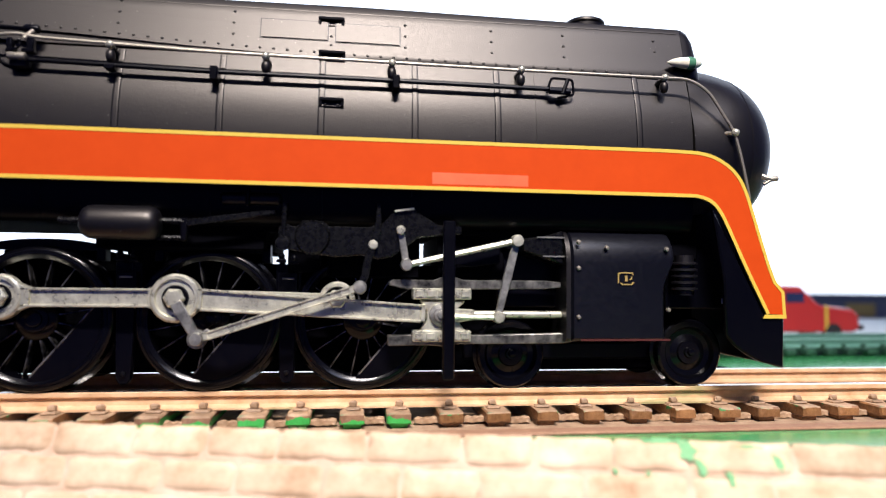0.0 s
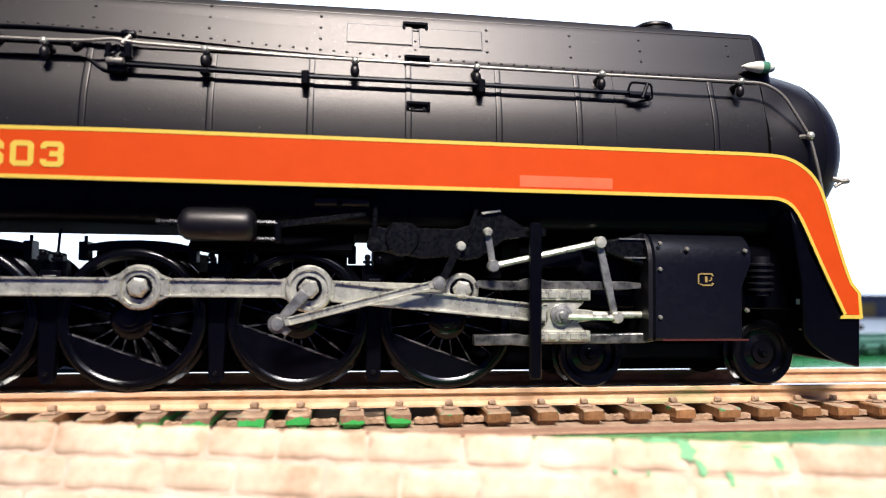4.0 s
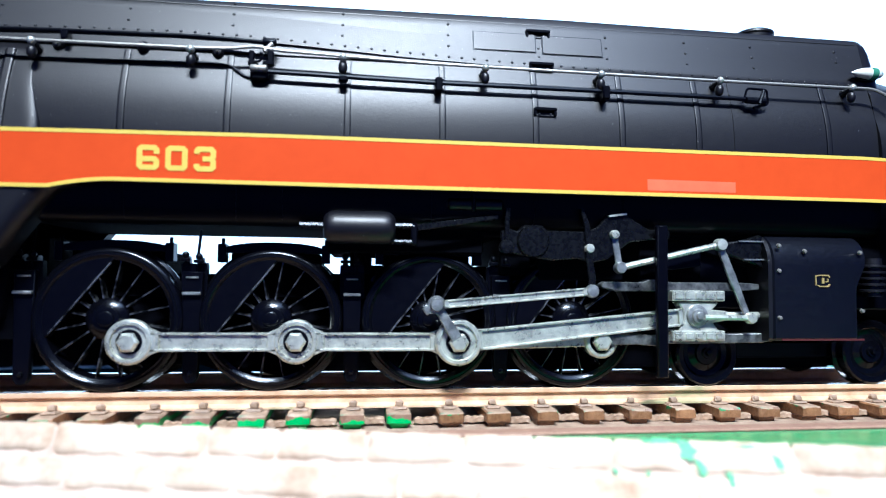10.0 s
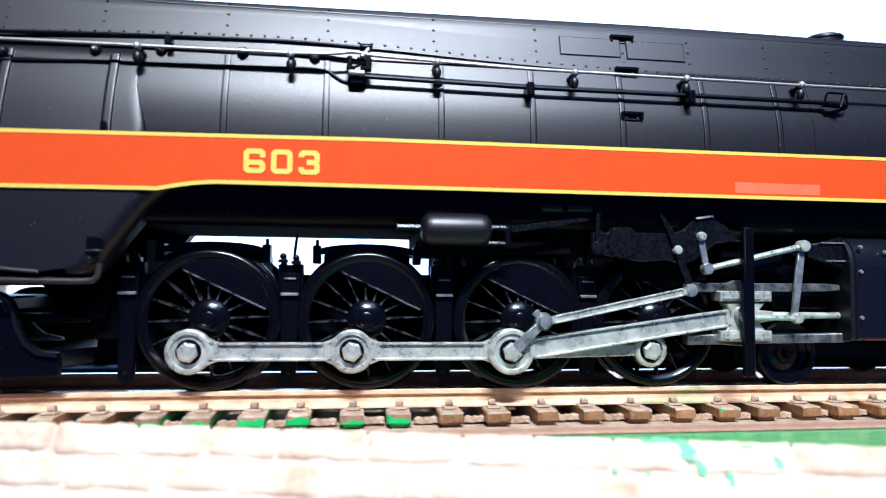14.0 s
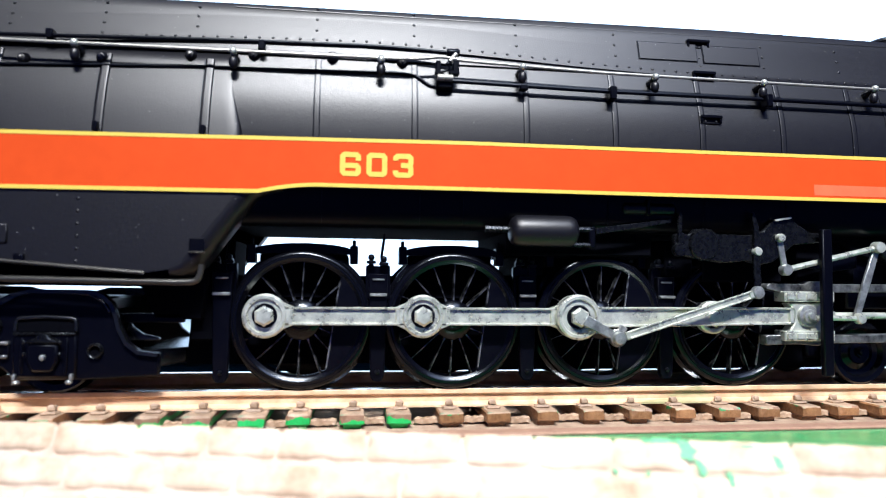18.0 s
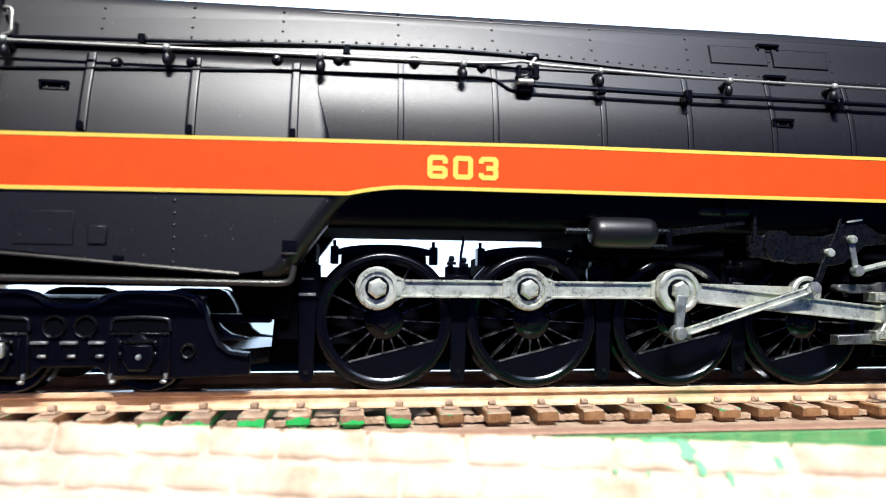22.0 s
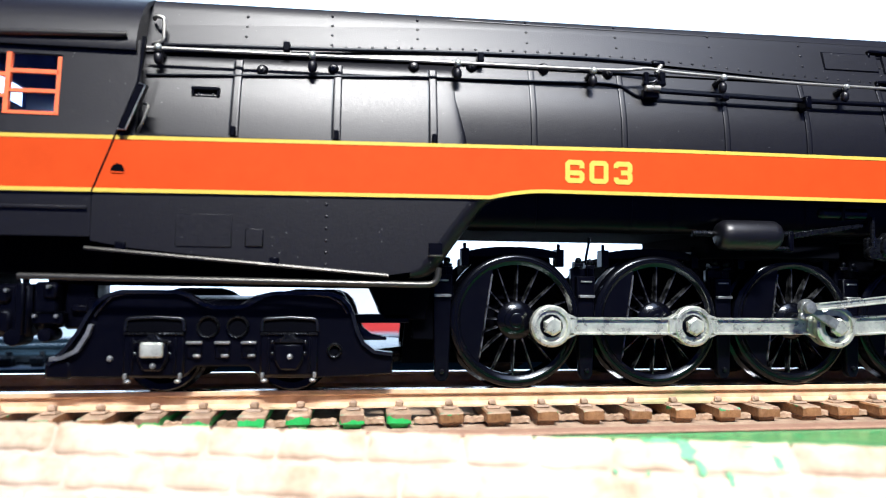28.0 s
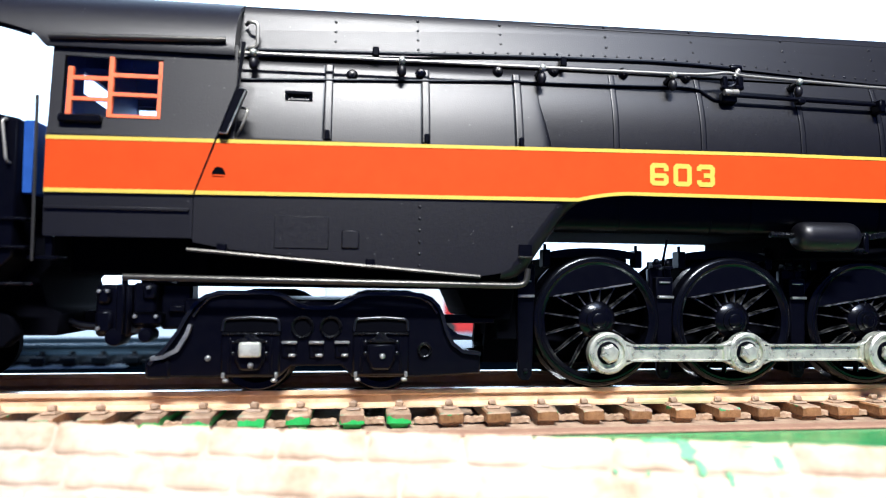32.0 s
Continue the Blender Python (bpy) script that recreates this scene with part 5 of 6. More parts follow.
arm.rotation_euler = (0, math.pi / 2 - (PHASE - RETURN_ANGLE), 0)

b = fluted(1.8, ECC_LEN - 1.5, 1.05, 1.05, -29.4, -28.5)
ecc_rod = part("eccentric_rod", b, STEEL, loco, smooth=25)
part("rod_eye", turned([(0.1, -29.8), (1.5, -29.7), (1.8, -29.2), (1.8, -28.4), (0.1, -28.4)], "y", (0, 0, 0), 18), DULL, ecc_rod)
part("rod_eye", turned([(0.1, -29.8), (1.5, -29.7), (1.8, -29.2), (1.8, -28.2), (0.1, -28.2)], "y", (ECC_LEN, 0, 0), 18), DULL, ecc_rod)
b = plate([(-1.0, 0), (1.0, 0.2), (0.9, -4), (1.4, -8), (1.0, -LINK_LEN), (-1.0, -LINK_LEN), (-0.6, -8), (-1.1, -4)], -28.4, -27.5, 0.2)
link_foot = part("link_foot", b, IRON, loco)
b = plate([(-1.0, -3), (1.0, -3), (0.9, 3), (0.1, 7), (-1.4, 10.9), (-2.2, 10.6), (-1.2, 6), (-1.1, 2)], -28.2, -27.2, 0.2)
part("link_top", b, IRON, link_foot)
b = plate([(-1.0, 0), (1.0, 0), (1.15, -10), (0.9, -20.6), (-0.9, -20.6), (-1.15, -10)], -26.6, -25.6, 0.2)
comb = part("combination_lever", b, DULL, loco)

# ---- firebox side: pipes, plates, truck ----
PEWTER = material("dull_grey_pipe", (0.10, 0.09, 0.075), 0.34, 0.8, colour2=(0.07, 0.062, 0.05), scale=150, bump=0.08)
part("drain_pipe", tube(bend([(-244, -30.5, 29.4), (-149, -30.5, 28.2), (-144.6, -30.5, 28.4), (-144.0, -30.5, 32.6)], 2.5), 0.8, 10), PEWTER, loco, "dull grey pipe below the firebox")
part("brake_pipe", tube([(-229, -32.2, 36.2), (-157, -32.0, 30.4)], 0.45, 8), PEWTER, loco)
for x, z in ((-221, 36.8), (-185, 33.6)):
    part("pipe_clamp", box(x - 1.2, x + 1.2, -32.4, -31.2, z - 1.6, z + 1.0, 0.3), DARK, loco)
part("door_plate", box(-208.6, -195.4, -31.7, -31.3, 36.9, 44.9, 0.12), BLACK, loco)
part("door_plate", box(-192.2, -187.8, -31.9, -31.3, 37.0, 41.6, 0.4), BLACK, loco)
part("door_plate", box(-146.9, -143.3, -31.8, -31.3, 35.7, 38.9, 0.12), DARK, loco)
part("plate_lip", box(-147.0, -143.2, -32.2, -31.2, 35.3, 35.8, 0.15), PEWTER, loco)
part("rear_cradle", plate([(-262, 38), (-262, 30), (-244, 30), (-244, 34), (-150, 29), (-146, 20), (-141, 8), (-140, 40)], -9, 9, 0.3), SHADE_BLACK, loco)
part("ash_hopper", plate([(-238, 38), (-144, 38), (-146, 18.6), (-157.6, 18.7), (-158.8, 21.7), (-161.2, 27.0), (-234, 27.2)], -20, 20, 0.4), SHADE_BLACK, loco)
part("cab_underside", box(-259.6, -226, -22, 22, 30.2, 47, 0.4), SHADE_BLACK, loco)
part("drag_box", box(-246, -238, -11, 11, 21, 33, 0.5), DARK, loco)
stoker = part("stoker_engine", box(-252.8, -244.4, -23, -13, 14.4, 27.4, 0.8), DARK, loco, "dark cast stoker engine under the cab")
part("engine_cap", box(-252.4, -248.8, -24, -20, 22.4, 27.0, 0.9), DARK, stoker)
part("engine_cap", box(-252.6, -248.4, -24, -20, 15.2, 21.2, 0.8), DARK, stoker)
part("engine_block", box(-244.2, -238.6, -22.4, -13, 16.4, 28, 0.7), DARK, stoker)
part("engine_block", box(-238.4, -230.6, -19, -12, 16, 28, 0.7), DARK, stoker)
part("engine_rib", box(-247.6, -245.6, -24.2, -20, 14.8, 27.6, 0.4), DARK, stoker)
part("engine_rib", box(-244.0, -236.6, -23.6, -20, 17.4, 20.6, 0.5), DARK, stoker)
part("engine_rib", box(-241.6, -238.4, -23.4, -20, 23.8, 27.6, 0.5), DARK, stoker)
part("engine_rib", box(-236.2, -232.0, -20.4, -16, 20.4, 22.2, 0.4), DARK, stoker)
for x, z, r in ((-247.9, 14.3, 2.3), (-240.6, 14.8, 1.8)):
    part("engine_boss", turned([(0.1, -24.4), (r * 0.85, -24.2), (r, -23.4), (r, -18), (0.1, -18)], "y", (x, 0, z), 16), DARK, stoker)
for x, z in ((-251.6, 25.8), (-249.6, 25.8), (-251.6, 16.6), (-243.0, 19.6), (-238.0, 19.6), (-240.0, 26.8)):
    part("bolt", turned([(0.1, -24.7), (0.45, -24.6), (0.55, -23.2), (0.1, -23.1)], "y", (x, 0, z), 8), DULL, stoker)
part("steam_pipe", tube([(-246.6, -21, 27), (-246.6, -21, 32)], 0.8, 8), DARK, stoker)

OUT = [(-237.8, 8.4), (-234.0, 12.2), (-231.4, 16), (-229.6, 19.6), (-227.6, 22.9), (-225.0, 25.2), (-221.5, 26.3), (-208.5, 26.3), (-205.2, 25.4), (-201.8, 23.2), (-199.6, 22.6), (-193.6, 22.6), (-191.4, 23.2), (-187.8, 25.4), (-184.8, 26.2), (-174.5, 26.2), (-170.6, 26.0), (-168.0, 25.0), (-166.0, 23.0), (-164.9, 20.6), (-163.9, 16.8), (-162.2, 13.4), (-159.6, 11.4), (-155.1, 10.8), (-155.0, 5.2), (-172.6, 4.4), (-188, 4.4), (-191, 7.4), (-203.5, 7.4), (-206.5, 4.6), (-228, 4.8), (-238.5, 4.8)]
side_frame = part("truck_side", plate(OUT, -26.4, -24.2, 0.4), DARK, loco, "black cast side frame of the trailing truck")
part("frame_lip", ribbon(OUT[:24], inset(OUT[:24], -0.9), -27.6, -24.6), GLOSS, side_frame, smooth=40)
part("end_lip", ribbon([(-228.4, 17.9), (-229.2, 15.6), (-231.4, 11.9), (-234.4, 10.3), (-237.0, 10.0)], [(-227.6, 17.6), (-228.3, 15.2), (-230.6, 11.2), (-234.2, 9.4), (-237.0, 9.0)], -28.0, -25.0), DULL, side_frame, "bright lip of the casting", smooth=40)
part("end_block", box(-238.6, -232.4, -27.0, -24.2, 4.4, 9.4, 0.8), DARK, side_frame)
part("bead_lip", tube([(-227.4, -27.0, 19.8), (-226.2, -27.0, 21.8), (-223.6, -27.0, 24.6), (-219.8, -27.0, 25.6), (-207.4, -27.0, 25.7), (-203.0, -27.0, 23.0), (-200.6, -27.0, 22.1), (-194.0, -27.0, 22.1), (-189.0, -27.0, 24.9), (-185.4, -27.0, 25.7), (-175.5, -27.0, 25.5), (-171.2, -27.0, 25.0), (-168.4, -27.0, 23.4), (-166.6, -27.0, 20.8)], 0.42, 8), GLOSS, side_frame, smooth=60)
for x in (-213.4, -181.0):
    lip = bend([(x - 6.9, -26.9, 16.2), (x - 6.7, -26.9, 19.2), (x, -26.9, 19.6), (x + 6.7, -26.9, 19.2), (x + 6.9, -26.9, 16.2)], 1.2)
    jb = part("journal_box", box(x - 7.2, x + 7.2, -27.3, -26.2, 5.0, 15.6, 0.5), DARK, side_frame)
    part("slot", box(x - 6.7, x + 6.7, -26.7, -26.2, 15.8, 19.3, 0.2), SHADE_BLACK, jb)
    part("slot_lip", tube(lip, 0.5, 8), GLOSS, jb, smooth=60)
    part("box_ledge", box(x - 7.1, x + 7.1, -27.9, -27.0, 15.2, 15.9, 0.25), IRON, jb)
    part("hinge", plate([(x - 3.6, 14.0), (x - 1.6, 14.6), (x - 0.9, 15.8), (x + 0.9, 15.8), (x + 1.6, 14.6), (x + 3.6, 14.0), (x + 3.6, 13.4), (x - 3.6, 13.4)], -29.0, -27.2, 0.25), IRON, jb)
    part("box_lid", plate([(x - 3.4, 13.2), (x + 3.4, 13.2), (x + 3.5, 9.0), (x + 2.2, 6.6), (x - 2.2, 6.6), (x - 3.5, 9.0)], -28.8, -27.2, 0.5), DARK, jb)
    # on the second box the bright knob stands for a highlight
    part("lid_knob", turned([(0.1, -29.6), (0.6, -29.4), (0.8, -28.7), (0.1, -28.6)], "y", (x + 0.3, 0, 7.9 if x < -200 else 10.0), 10), DULL, jb)
    for s in (-1, 1):
        part("box_web", box(x + s * 5.0 - 0.35, x + s * 5.0 + 0.35, -27.8, -27.1, 6.0, 14.6, 0.2), DARK, jb)
        part("box_bolt", box(x + s * 5.9 - 0.8, x + s * 5.9 + 0.8, -28.4, -27.0, 3.6, 4.5, 0.35), DULL, jb)
        part("bolt_stem", box(x + s * 6.4 - 0.4, x + s * 6.4 + 0.4, -28.2, -27.0, 4.6, 6.0, 0.15), DULL, jb)
        for z in (13.6, 10.8):
            part("rivet", turned([(0.1, -29.2), (0.4, -29.0), (0.5, -28.6), (0.1, -28.5)], "y", (x + s * 4.0, 0, z), 8), IRON, jb)
part("bright_cap", bevelled(box(-215.9, -210.5, -30.6, -28.7, 10.0, 13.7), 1.1, 3), STEEL, side_frame, "bright squarish cap on one journal")
for x in (-200.9, -193.8):
    part("ring_boss", turned([(2.1, -26.4), (2.2, -27.2), (2.5, -27.4), (2.8, -27.0), (2.9, -26.4), (2.1, -26.4)], "y", (x, 0, 17.2), 24), IRON, side_frame, smooth=60)
    part("hole", turned([(0.1, -26.6), (2.1, -26.6), (2.1, -26.3), (0.1, -26.3)], "y", (x, 0, 17.2), 20), SHADE_BLACK, side_frame)
for x in (-204.0, -197.3, -190.9):
    clip = part("spring_clip", box(x - 1.8, x + 1.8, -27.0, -26.2, 9.4, 13.0, 0.3), DARK, side_frame)
    part("clip_ledge", box(x - 1.9, x + 1.9, -27.9, -26.4, 13.0, 13.7, 0.2), DULL, clip)
    part("clip_hole", turned([(0.1, -27.15), (0.9, -27.15), (0.9, -26.9), (0.1, -26.9)], "y", (x - 0.2, 0, 11.6), 12), SHADE_BLACK, clip)
    part("clip_foot", box(x - 0.2, x + 1.6, -27.7, -26.8, 9.8, 10.5, 0.2), DULL, clip)
part("ring_boss", turned([(1.1, -26.4), (1.2, -27.3), (1.6, -27.5), (1.9, -27.2), (2.0, -26.4), (1.1, -26.4)], "y", (-169.8, 0, 11.3), 18), IRON, side_frame, smooth=60)
part("hole", turned([(0.1, -26.6), (1.1, -26.6), (1.1, -26.3), (0.1, -26.3)], "y", (-169.8, 0, 11.3), 16), SHADE_BLACK, side_frame)
part("small_bolt", turned([(0.1, -27.2), (0.6, -27.0), (0.8, -26.4), (0.1, -26.3)], "y", (-223.8, 0, 9.4), 10), DULL, side_frame)
side_frame.location, side_frame.scale = Vector((2.6, 2.6, -0.52)) * MM, (1.018, 1, 1.018)
part("truck_side", plate(OUT, 24.2, 26.4, 0.4), BLACK, loco)
part("truck_bolster", box(-232, -174, -22, 22, 20, 24, 0.6), DARK, loco)
part("radius_bar", box(-172, -150.7, -20, -17, 17.8, 20.1, 0.2), DARK, loco)
b = box(-163, -145.6, -22, 22, 7.2, 11.7, 0.5)
for v in b.verts:
    v.co.z += (v.co.y + 22) / 44 * 0.3 - 1.1 if v.co.z > 9.5 else -max(0.0, -v.co.x - 146) * 0.1
    if v.co.x > -150:
        v.co.y = 4 + (v.co.y + 2) * 0.32
part("truck_tail", b, GLOSS, loco, "flat black tongue of the trailing truck")
part("tail_bracket", plate([(-164.5, 18.6), (-163.0, 16.6), (-160.6, 14.8), (-156.6, 13.9), (-156.6, 13.2), (-164.5, 13.2)], -19.5, -17.6, 0.2), GLOSS, loco)
part("far_arch", loft([(x, [(-h, 0 + z - 2.2), (h, z - 2.2), (h, z), (-h, z)]) for x, z, h in ((-178, 26.0, 2.0), (-172, 26.2, 2.0), (-169.4, 25.2, 2.0), (-167.4, 22.6, 2.0), (-166.0, 19.6, 2.0))], closed=True), GLOSS, loco, at=(0, 20, 0), smooth=50)

# ---- cab ----
CAB_HALF = [(-31.0, 38.2), (-31.3, 50), (-31.3, 63), (-30.6, 68), (-29.4, 83), (-29.0, 88)]


def cab_wall(k, x0, x1, z0, z1, name="cab_wall"):
    zs = [z for z in [z0 + (z1 - z0) * i / 5 for i in range(6)]]
    out = [(-k * y_at(z, CAB_HALF), z) for z in zs] + [(-k * (y_at(z, CAB_HALF) + 1.2), z) for z in reversed(zs)]
    return loft([(x0, out), (x1, out)], closed=True)


def wall_with_hole(k, xs, zs):
    """A wall of nine fields that follows the cab's section, its middle field left open."""
    b = bmesh.new()
    v = {(i, j, n): b.verts.new((x, -k * (y_at(z, CAB_HALF) + 1.2 * n), z)) for i, x in enumerate(xs) for j, z in enumerate(zs) for n in (0, 1)}
    cells = [(i, j) for i in range(3) for j in range(3) if (i, j) != (1, 1)]
    for i, j in cells:
        for n in (0, 1):
            b.faces.new([v[i, j, n], v[i + 1, j, n], v[i + 1, j + 1, n], v[i, j + 1, n]])
        for (p, q), (di, dj) in ((((i, j), (i + 1, j)), (0, -1)), (((i, j + 1), (i + 1, j + 1)), (0, 1)), (((i, j), (i, j + 1)), (-1, 0)), (((i + 1, j), (i + 1, j + 1)), (1, 0))):
            if (i + di, j + dj) not in cells:
                b.faces.new([v[(*p, 0)], v[(*q, 0)], v[(*q, 1)], v[(*p, 1)]])
    return b


for k in (-1, 1):
    WX0, WX1, WZ0, WZ1 = (-259.4, -236.6, 68.0, 83.2) if k < 0 else (-260.8, -253.0, 79.0, 86.0)
    part("cab_wall", wall_with_hole(k, [-262.2, WX0, WX1, -218.8], [63.5, WZ0, WZ1, 88]), BLACK, loco, smooth=20)
    part("cab_side", cab_wall(k, -262.2, -228.2, 39, 63.4), BLACK, loco, smooth=20)
    FRAME = material("orange_window_frame", (0.70, 0.12, 0.03), 0.45, scale=400)
    if k < 0:
        def bar(x0, x1, z0, z1, out):
            zs = (z0, z1)
            ringp = [(y_at(z, CAB_HALF) - out, z) for z in zs] + [(y_at(z, CAB_HALF) + 0.9, z) for z in reversed(zs)]
            return loft([(x0, ringp), (x1, ringp)], closed=True)
        win = part("sash", bar(-249.0, -247.9, WZ0, WZ1, 0.3), FRAME, loco, "orange-red window sash with three bars")
        for x0, x1, z0, z1 in ((-237.5, -236.6, WZ0, WZ1 - 0.6), (-248, -237, 68.0, 68.8), (-248, -237, 73.4, 74.3), (-248, -237, 78.2, 79.2)):
            part("sash_bar", bar(x0, x1, z0, z1, 0.2), FRAME, win, smooth=0)
        rear = part("sash", bar(-258.4, -257.2, 67.6, 80.4, 0.2), FRAME, loco, "orange-red sliding sash, half open")
        for x0, x1, z0, z1 in ((-257.2, -249, 77.2, 78.2), (-257.2, -249, 72.0, 72.9)):
            part("sash_bar", bar(x0, x1, z0, z1, 0.1), FRAME, rear, smooth=0)
        GLASS = bpy.data.materials.new("clear_cab_glass")
        GLASS.use_nodes = True
        shade = GLASS.node_tree.nodes["Principled BSDF"]
        shade.inputs["Base Color"].default_value, shade.inputs["Roughness"].default_value = (0.82, 0.88, 1.0, 1), 0.03
        shade.inputs["Transmission Weight"].default_value, shade.inputs["IOR"].default_value = 1.0, 1.45
        for owner, x0, x1, z1 in ((win, -247.9, -237.5, 82.6), (rear, -257.2, -249.0, 80.2)):
            pane = part("pane", loft([(x, [(y_at(z, CAB_HALF) + 0.35 + d, z) for z, d in ((68.8, 0), (z1, 0), (z1, 0.25), (68.8, 0.25))]) for x in (x0, x1)], closed=True), GLASS, owner, "clear window pane", smooth=0)
            pane.visible_shadow = False
        part("arm_rest", box(-259.6, -249.8, -32.4, -29.8, 66.2, 68.2, 0.4), DARK, loco)
LINING = material("dark_blue_cab_lining", (0.03, 0.07, 0.30), 0.45, colour2=(0.05, 0.11, 0.38), scale=90)
part("cab_floor", box(-262, -224, -30, 30, 62, 63.4), DARK, loco)
part("backhead", box(-232, -226, -22, 22, 63.5, 95, 1.0), LINING, loco)
for field in ([(-29, 63.5), (-29, 86), (-27, 92), (-22, 99), (-14.1, 102.8), (-14.1, 63.5)], [(5.1, 63.5), (5.1, 104.2), (11, 103.4), (17, 101.6), (22, 99), (27, 92), (29, 86), (29, 63.5)], [(-14, 63.5), (-14, 78), (5, 78), (5, 63.5)], [(-14, 84), (-14, 102.8), (-5, 104), (0, 104.2), (5, 104.2), (5, 84)]):
    part("cab_bulkhead", loft([(-262.0, field), (-261.0, field)], closed=True), LINING, loco, smooth=0)
part("cab_ceiling", loft([(-260.9, both([(-27.2, 88), (-25, 95), (-20, 99.6), (-10, 103), (0, 104)]) + both([(-26.6, 88), (-24.4, 94.6), (-19.6, 99), (-10, 102.4), (0, 103.4)])[::-1]), (-226, both([(-27.2, 88), (-25, 95), (-20, 99.6), (-10, 103), (0, 104)]) + both([(-26.6, 88), (-24.4, 94.6), (-19.6, 99), (-10, 102.4), (0, 103.4)])[::-1])], closed=True), LINING, loco)
part("crew_seat", box(-250, -240, -24, -14, 63.5, 70, 0.6), DARK, loco)
ROOF = [(-30.3, 85.1), (-30.4, 86.0), (-30.1, 88.0), (-29.5, 90.0), (-28.4, 92.8), (-26.0, 96.8), (-22.2, 100.5), (-17, 103.4), (-11, 105.2), (-5, 105.9), (0, 106)]


def roof_section(low):
    """The roof's shell, its lower edge lifted to the height low."""
    half = [(y_at(max(z, low + 0.05 * i), ROOF), max(z, low + 0.05 * i)) for i, (y, z) in enumerate(ROOF)]
    return both(half) + both([(y * 0.965, z - 1.0 if z > 90 else z) for y, z in half])[::-1]


REAR = [(-267.4, 88.6), (-265.6, 87.2), (-264.4, 85.8), (-263.7, 85.1), (-219.5, 85.1)]
TAIL = [(-300, 92.2), (-284, 91.8), (-274.8, 90.7), (-270.6, 89.6), (-267.4, 88.6)]
part("cab_roof", loft([(x, roof_section(z)) for x, z in REAR], closed=True), BLACK, loco, "rounded black cab roof", smooth=40)


def tail_section(low):
    """The near part of the roof's shell alone."""
    half = [(y_at(max(z, low + 0.05 * i), ROOF), max(z, low + 0.05 * i)) for i, (y, z) in enumerate(ROOF) if y < -16]
    return half + [(y * 0.965, z - 1.0) for y, z in reversed(half)]


part("roof_tail", loft([(x, tail_section(z)) for x, z in TAIL], closed=True), BLACK, loco, smooth=40)
part("drip_rail", tube([(-262.6, -30.7, 87.2), (-240, -30.7, 88.0), (-223, -30.6, 88.6), (-221.6, -30.5, 88.8)], 0.75, 10), PEWTER, loco)
part("cab_front", loft([(-222.4, both([(y * 0.98, z) for y, z in ROOF])), (-220, both([(y * 0.98, z) for y, z in ROOF]))]), BLACK, loco)
b = plate([(-228.2, 49.4), (-227.8, 49.4), (-217.9, 77), (-216.6, 88), (-217.5, 88), (-218.4, 77)], -31.98, -31.0)
part("cab_joint", b, DARK, loco, smooth=0)
part("wind_board", plate([(-222.4, 64.4), (-220.2, 64.4), (-215.8, 75.8), (-217.9, 76.0)], -33.4, -31.0, 0.3), DARK, loco, "slanted black draught board beside the cab")
part("board_rim", tube([(-222.0, -33.5, 64.6), (-220.2, -33.5, 64.5), (-215.9, -33.5, 75.6), (-217.4, -33.5, 75.9)], 0.22, 6), DULL, loco, "bright rim of the draught board")
part("grab_iron", tube(bend([(-219.2, -29, 64.2), (-217.2, -31.2, 66.6), (-215.6, -31.4, 71.2), (-217.4, -29.6, 72.0)], 1.2), 0.35, 6), WIRE, loco)
part("grab_iron", tube(bend([(-218.4, -20.4, 96.8), (-217.4, -22.8, 96.8), (-215.2, -23.0, 96.4), (-215.0, -23.6, 90.0), (-217.2, -23.4, 89.4), (-218.4, -21.2, 89.4)], 1.0), 0.5, 8), WIRE, loco)
part("wash_hole", plate([(-223.8, 54.6), (-220.6, 54.6), (-220.7, 55.4), (-221.3, 56.3), (-222.2, 56.6), (-223.1, 56.3), (-223.7, 55.4)], -31.95, -31.7), SHADE_BLACK, loco, "small half-round hole in the stripe", smooth=0)
part("hole_lip", box(-223.6, -220.8, -32.1, -31.8, 54.2, 54.6, 0.1), RED, loco)
rivets("rivet", [(-223.4 - 0.33 * i * 1.9, 62.0 - 2.4 * i) for i in range(5)], None, loco, RED, 0.62)
part("cab_ledge", box(-262, -229, -31.9, -31.2, 45.4, 46.2, 0.15), BLACK, loco)
part("cab_post", tube([(-264.6, -31, 72.6), (-264.3, -31, 33)], 0.4, 8), PEWTER, loco, "thin upright handrail behind the cab")
b = box(-266, -259.2, -30, -24, 33.4, 34.2, 0.1)
box(-262.2, -260.6, -29.5, -28.3, 34, 39, 0.1, b)
part("cab_step", b, DARK, loco)

# ---- tender: only its front end comes into view ----
tender = thing("tender", "black model tender coupled behind the locomotive", "tender")
part("tender_body", plate([(-470, 22), (-470, 92), (-330, 92), (-300, 76), (-276, 68.4), (-268.6, 67.0), (-268.6, 34), (-276, 26)], -30.6, 30.6, 0.6), DARK, tender)
part("drawbar_housing", plate([(-300, 14.5), (-262.5, 14.5), (-262, 20), (-265.6, 22), (-267.4, 29), (-264.6, 32), (-264.6, 44), (-300, 44)], -20, 20, 0.4), SHADE_BLACK, tender)
# the backdrop's blue light is put into this sheet's colour
part("end_sheet", box(-268.4, -265.6, -29, -10, 49, 67, 0.4), material("blue_black_sheet", (0.02, 0.06, 0.22), 0.25, scale=300), tender, "glossy end sheet, coloured blue for the backdrop's light")
part("grab_iron", tube(bend([(-271.2, -30.8, 66.6), (-271.6, -32.0, 66.0), (-270.4, -32.0, 56.4), (-270.2, -30.8, 56.0)], 1), 0.4, 8), WIRE, tender)
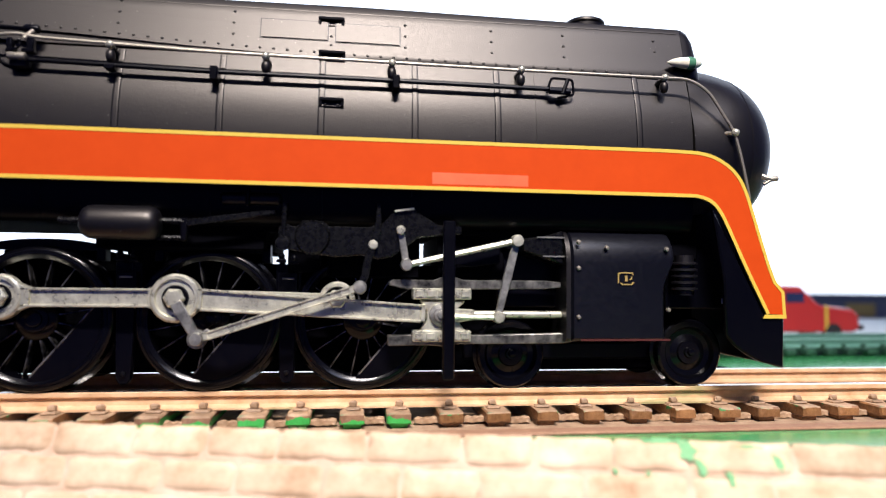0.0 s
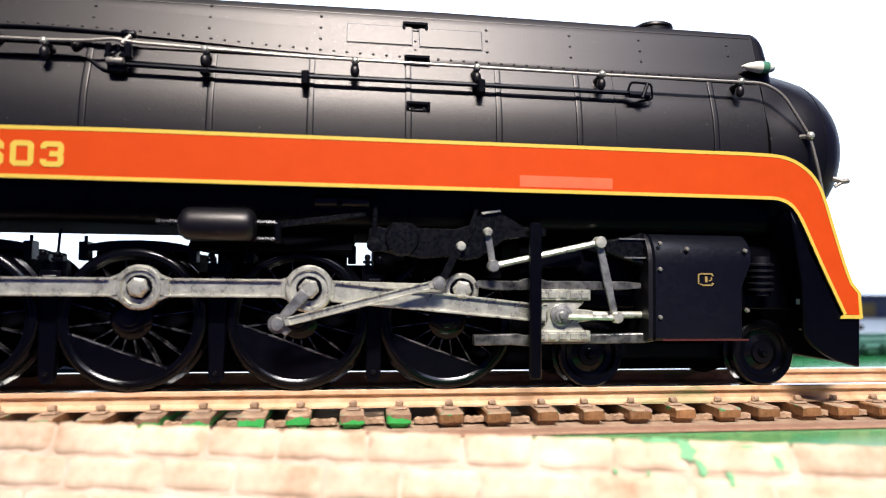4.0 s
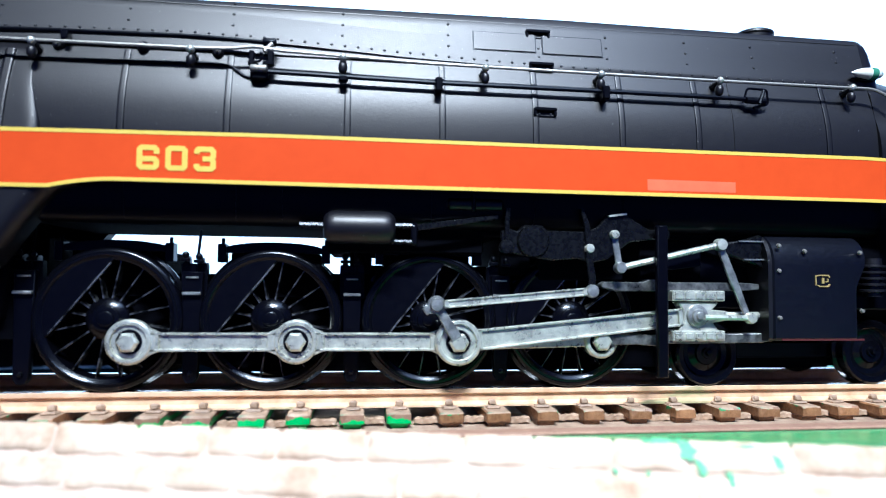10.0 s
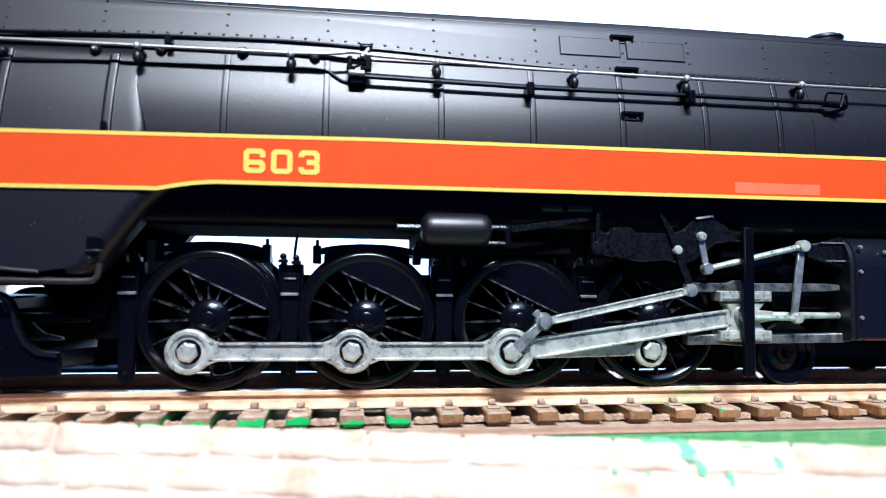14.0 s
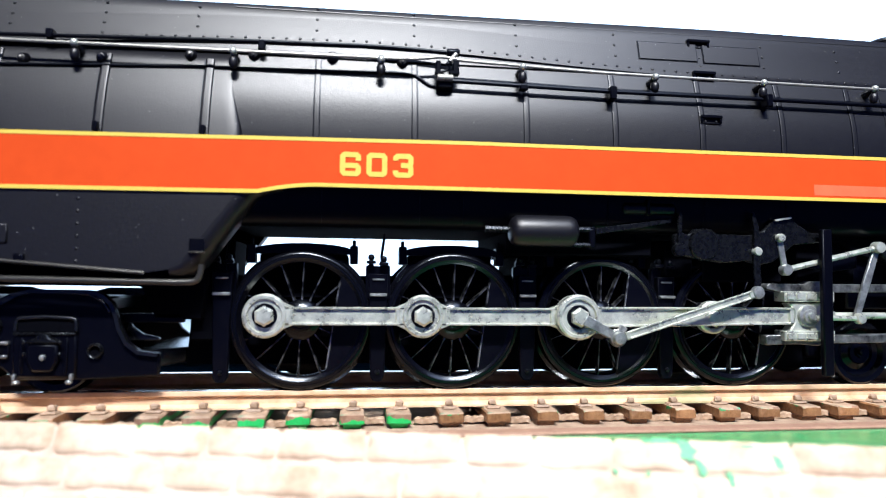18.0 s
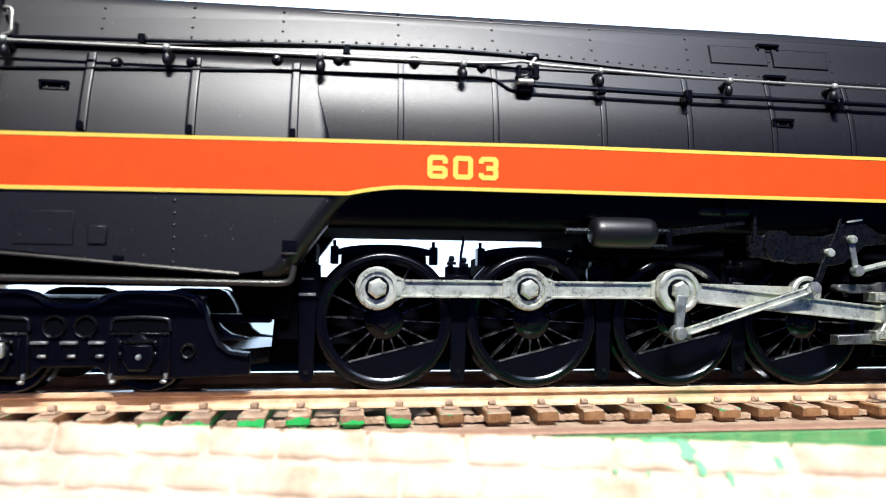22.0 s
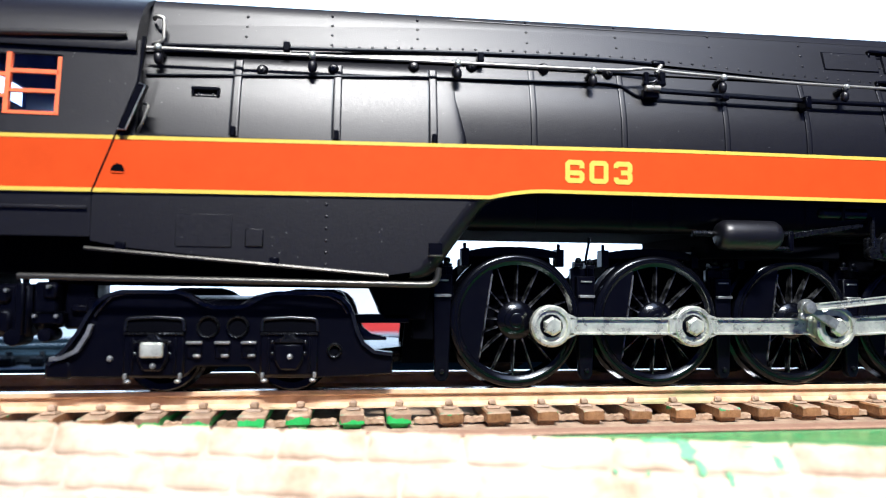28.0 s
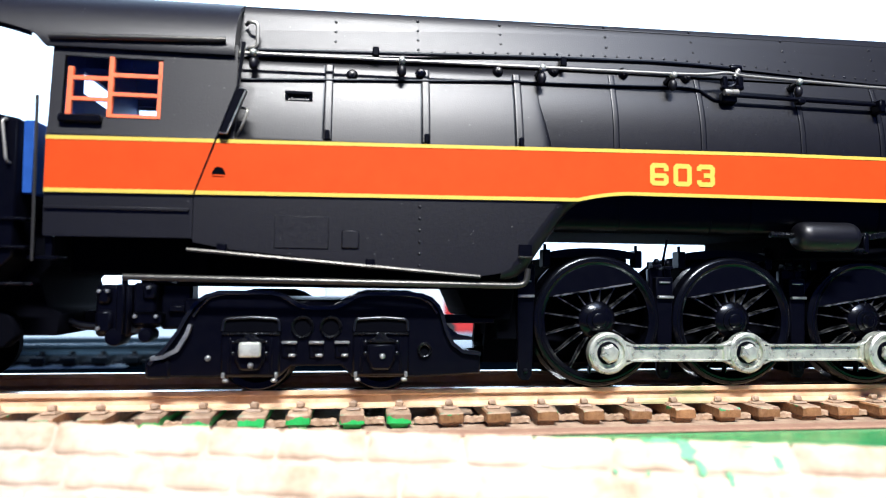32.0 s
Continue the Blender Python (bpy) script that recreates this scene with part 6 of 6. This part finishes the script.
for z in (43.2, 36.5, 27.9):
    part("step", box(-276, -265.6, -31.8, -27, z - 0.7, z, 0.2), DARK, tender)
part("step_side", box(-276, -274.6, -31.6, -30, 27, 50, 0.2), DARK, tender)
part("tender_truck", plate([(-284, 24), (-276, 22), (-271, 20), (-269, 15), (-272, 12), (-282, 11), (-330, 7), (-330, 24)], -26, -22, 0.5), SHADE_BLACK, tender)
part("tender_frame", box(-332, -272, -12, 12, 14, 22, 0.4), SHADE_BLACK, tender)
part("drawbar", box(-276, -236, -5, 5, 16, 20, 0.5), DARK, tender)
part("hose", tube(bend([(-268, -14, 22), (-262, -14, 17), (-254, -14, 16), (-246, -14, 20)], 4), 1.0, 8), DARK, tender)
for x in (-298, -320):
    for k in (-1, 1):
        # far wheels are blackened for shade, near ones keep tyre steel
        w = part("tender_wheel", turned([(0.1, 19.2 * k), (2, 19.2 * k), (5, 17.6 * k), (7.4, 18.9 * k), (9.0, 18.9 * k), (9.5, 18.4 * k), (9.5, 15.6 * k), (10.3, 15.1 * k), (10.3, 14.3 * k), (0.1, 14.3 * k)], "y", seg=40), RIM if k < 0 else SHADE_BLACK, tender, at=(x, 0, 9.5), smooth=25)
        wheels.append((w, x, 9.5, 9.5))


# ---- how it all moves ----
def crank(s):
    a = PHASE - s / TREAD
    return CRANK * math.cos(a), CRANK * math.sin(a), a


def driven(s):
    """Places in the engine's space when it has rolled s: main pin, wrist pin, return crank's end, link foot."""
    cx, cz, a = crank(s)
    px, pz = AXLES[2] + cx, AXLE_Z + cz
    wx = px + math.sqrt(MAIN_LEN ** 2 - (WRIST_Z - pz) ** 2)
    ex, ez = px + RETURN_LEN * math.cos(a - RETURN_ANGLE), pz + RETURN_LEN * math.sin(a - RETURN_ANGLE)
    dx, dz = LINK[0] - ex, LINK[1] - ez
    d = math.hypot(dx, dz)
    k = (d * d + ECC_LEN ** 2 - LINK_LEN ** 2) / (2 * d)
    h = math.sqrt(max(0.0, ECC_LEN ** 2 - k * k))
    fx, fz = ex + (dx * k + dz * h) / d, ez + (dz * k - dx * h) / d
    return px, pz, wx, ex, ez, fx, fz


def motions():
    walk(loco, [(t, pose(s * MM, 0, 0)) for t, s in RUN])
    walk(tender, [(t, pose(s * MM, 0, 0)) for t, s in RUN])
    for w, x, z, r in wheels:
        walk(w, [(t, pose(x * MM, 0, z * MM, 0, math.degrees(s / r), 0)) for t, s in RUN])
    for sr in side_rods:
        walk(sr, [(t, pose(crank(s)[0] * MM, 0, (AXLE_Z + crank(s)[1]) * MM)) for t, s in RUN])
    main, cross, ecc, foot, lever = [], [], [], [], []
    for t, s in RUN:
        px, pz, wx, ex, ez, fx, fz = driven(s)
        main.append((t, pose(px * MM, 0, pz * MM, 0, -math.degrees(math.atan2(WRIST_Z - pz, wx - px)), 0)))
        cross.append((t, pose(wx * MM, 0, WRIST_Z * MM)))
        ecc.append((t, pose(ex * MM, 0, ez * MM, 0, -math.degrees(math.atan2(fz - ez, fx - ex)), 0)))
        foot.append((t, pose(LINK[0] * MM, 0, LINK[1] * MM, 0, -math.degrees(math.atan2(fx - LINK[0], LINK[1] - fz)), 0)))
        lever.append((t, pose(LEVER_TOP[0] * MM, 0, LEVER_TOP[1] * MM, 0, -math.degrees(math.atan2(wx + 15.2 - LEVER_TOP[0], LEVER_TOP[1] - WRIST_Z + 0.6)), 0)))
    walk(main_rod, main)
    walk(crosshead, cross)
    walk(ecc_rod, ecc)
    walk(link_foot, foot)
    walk(comb, lever)


motions()
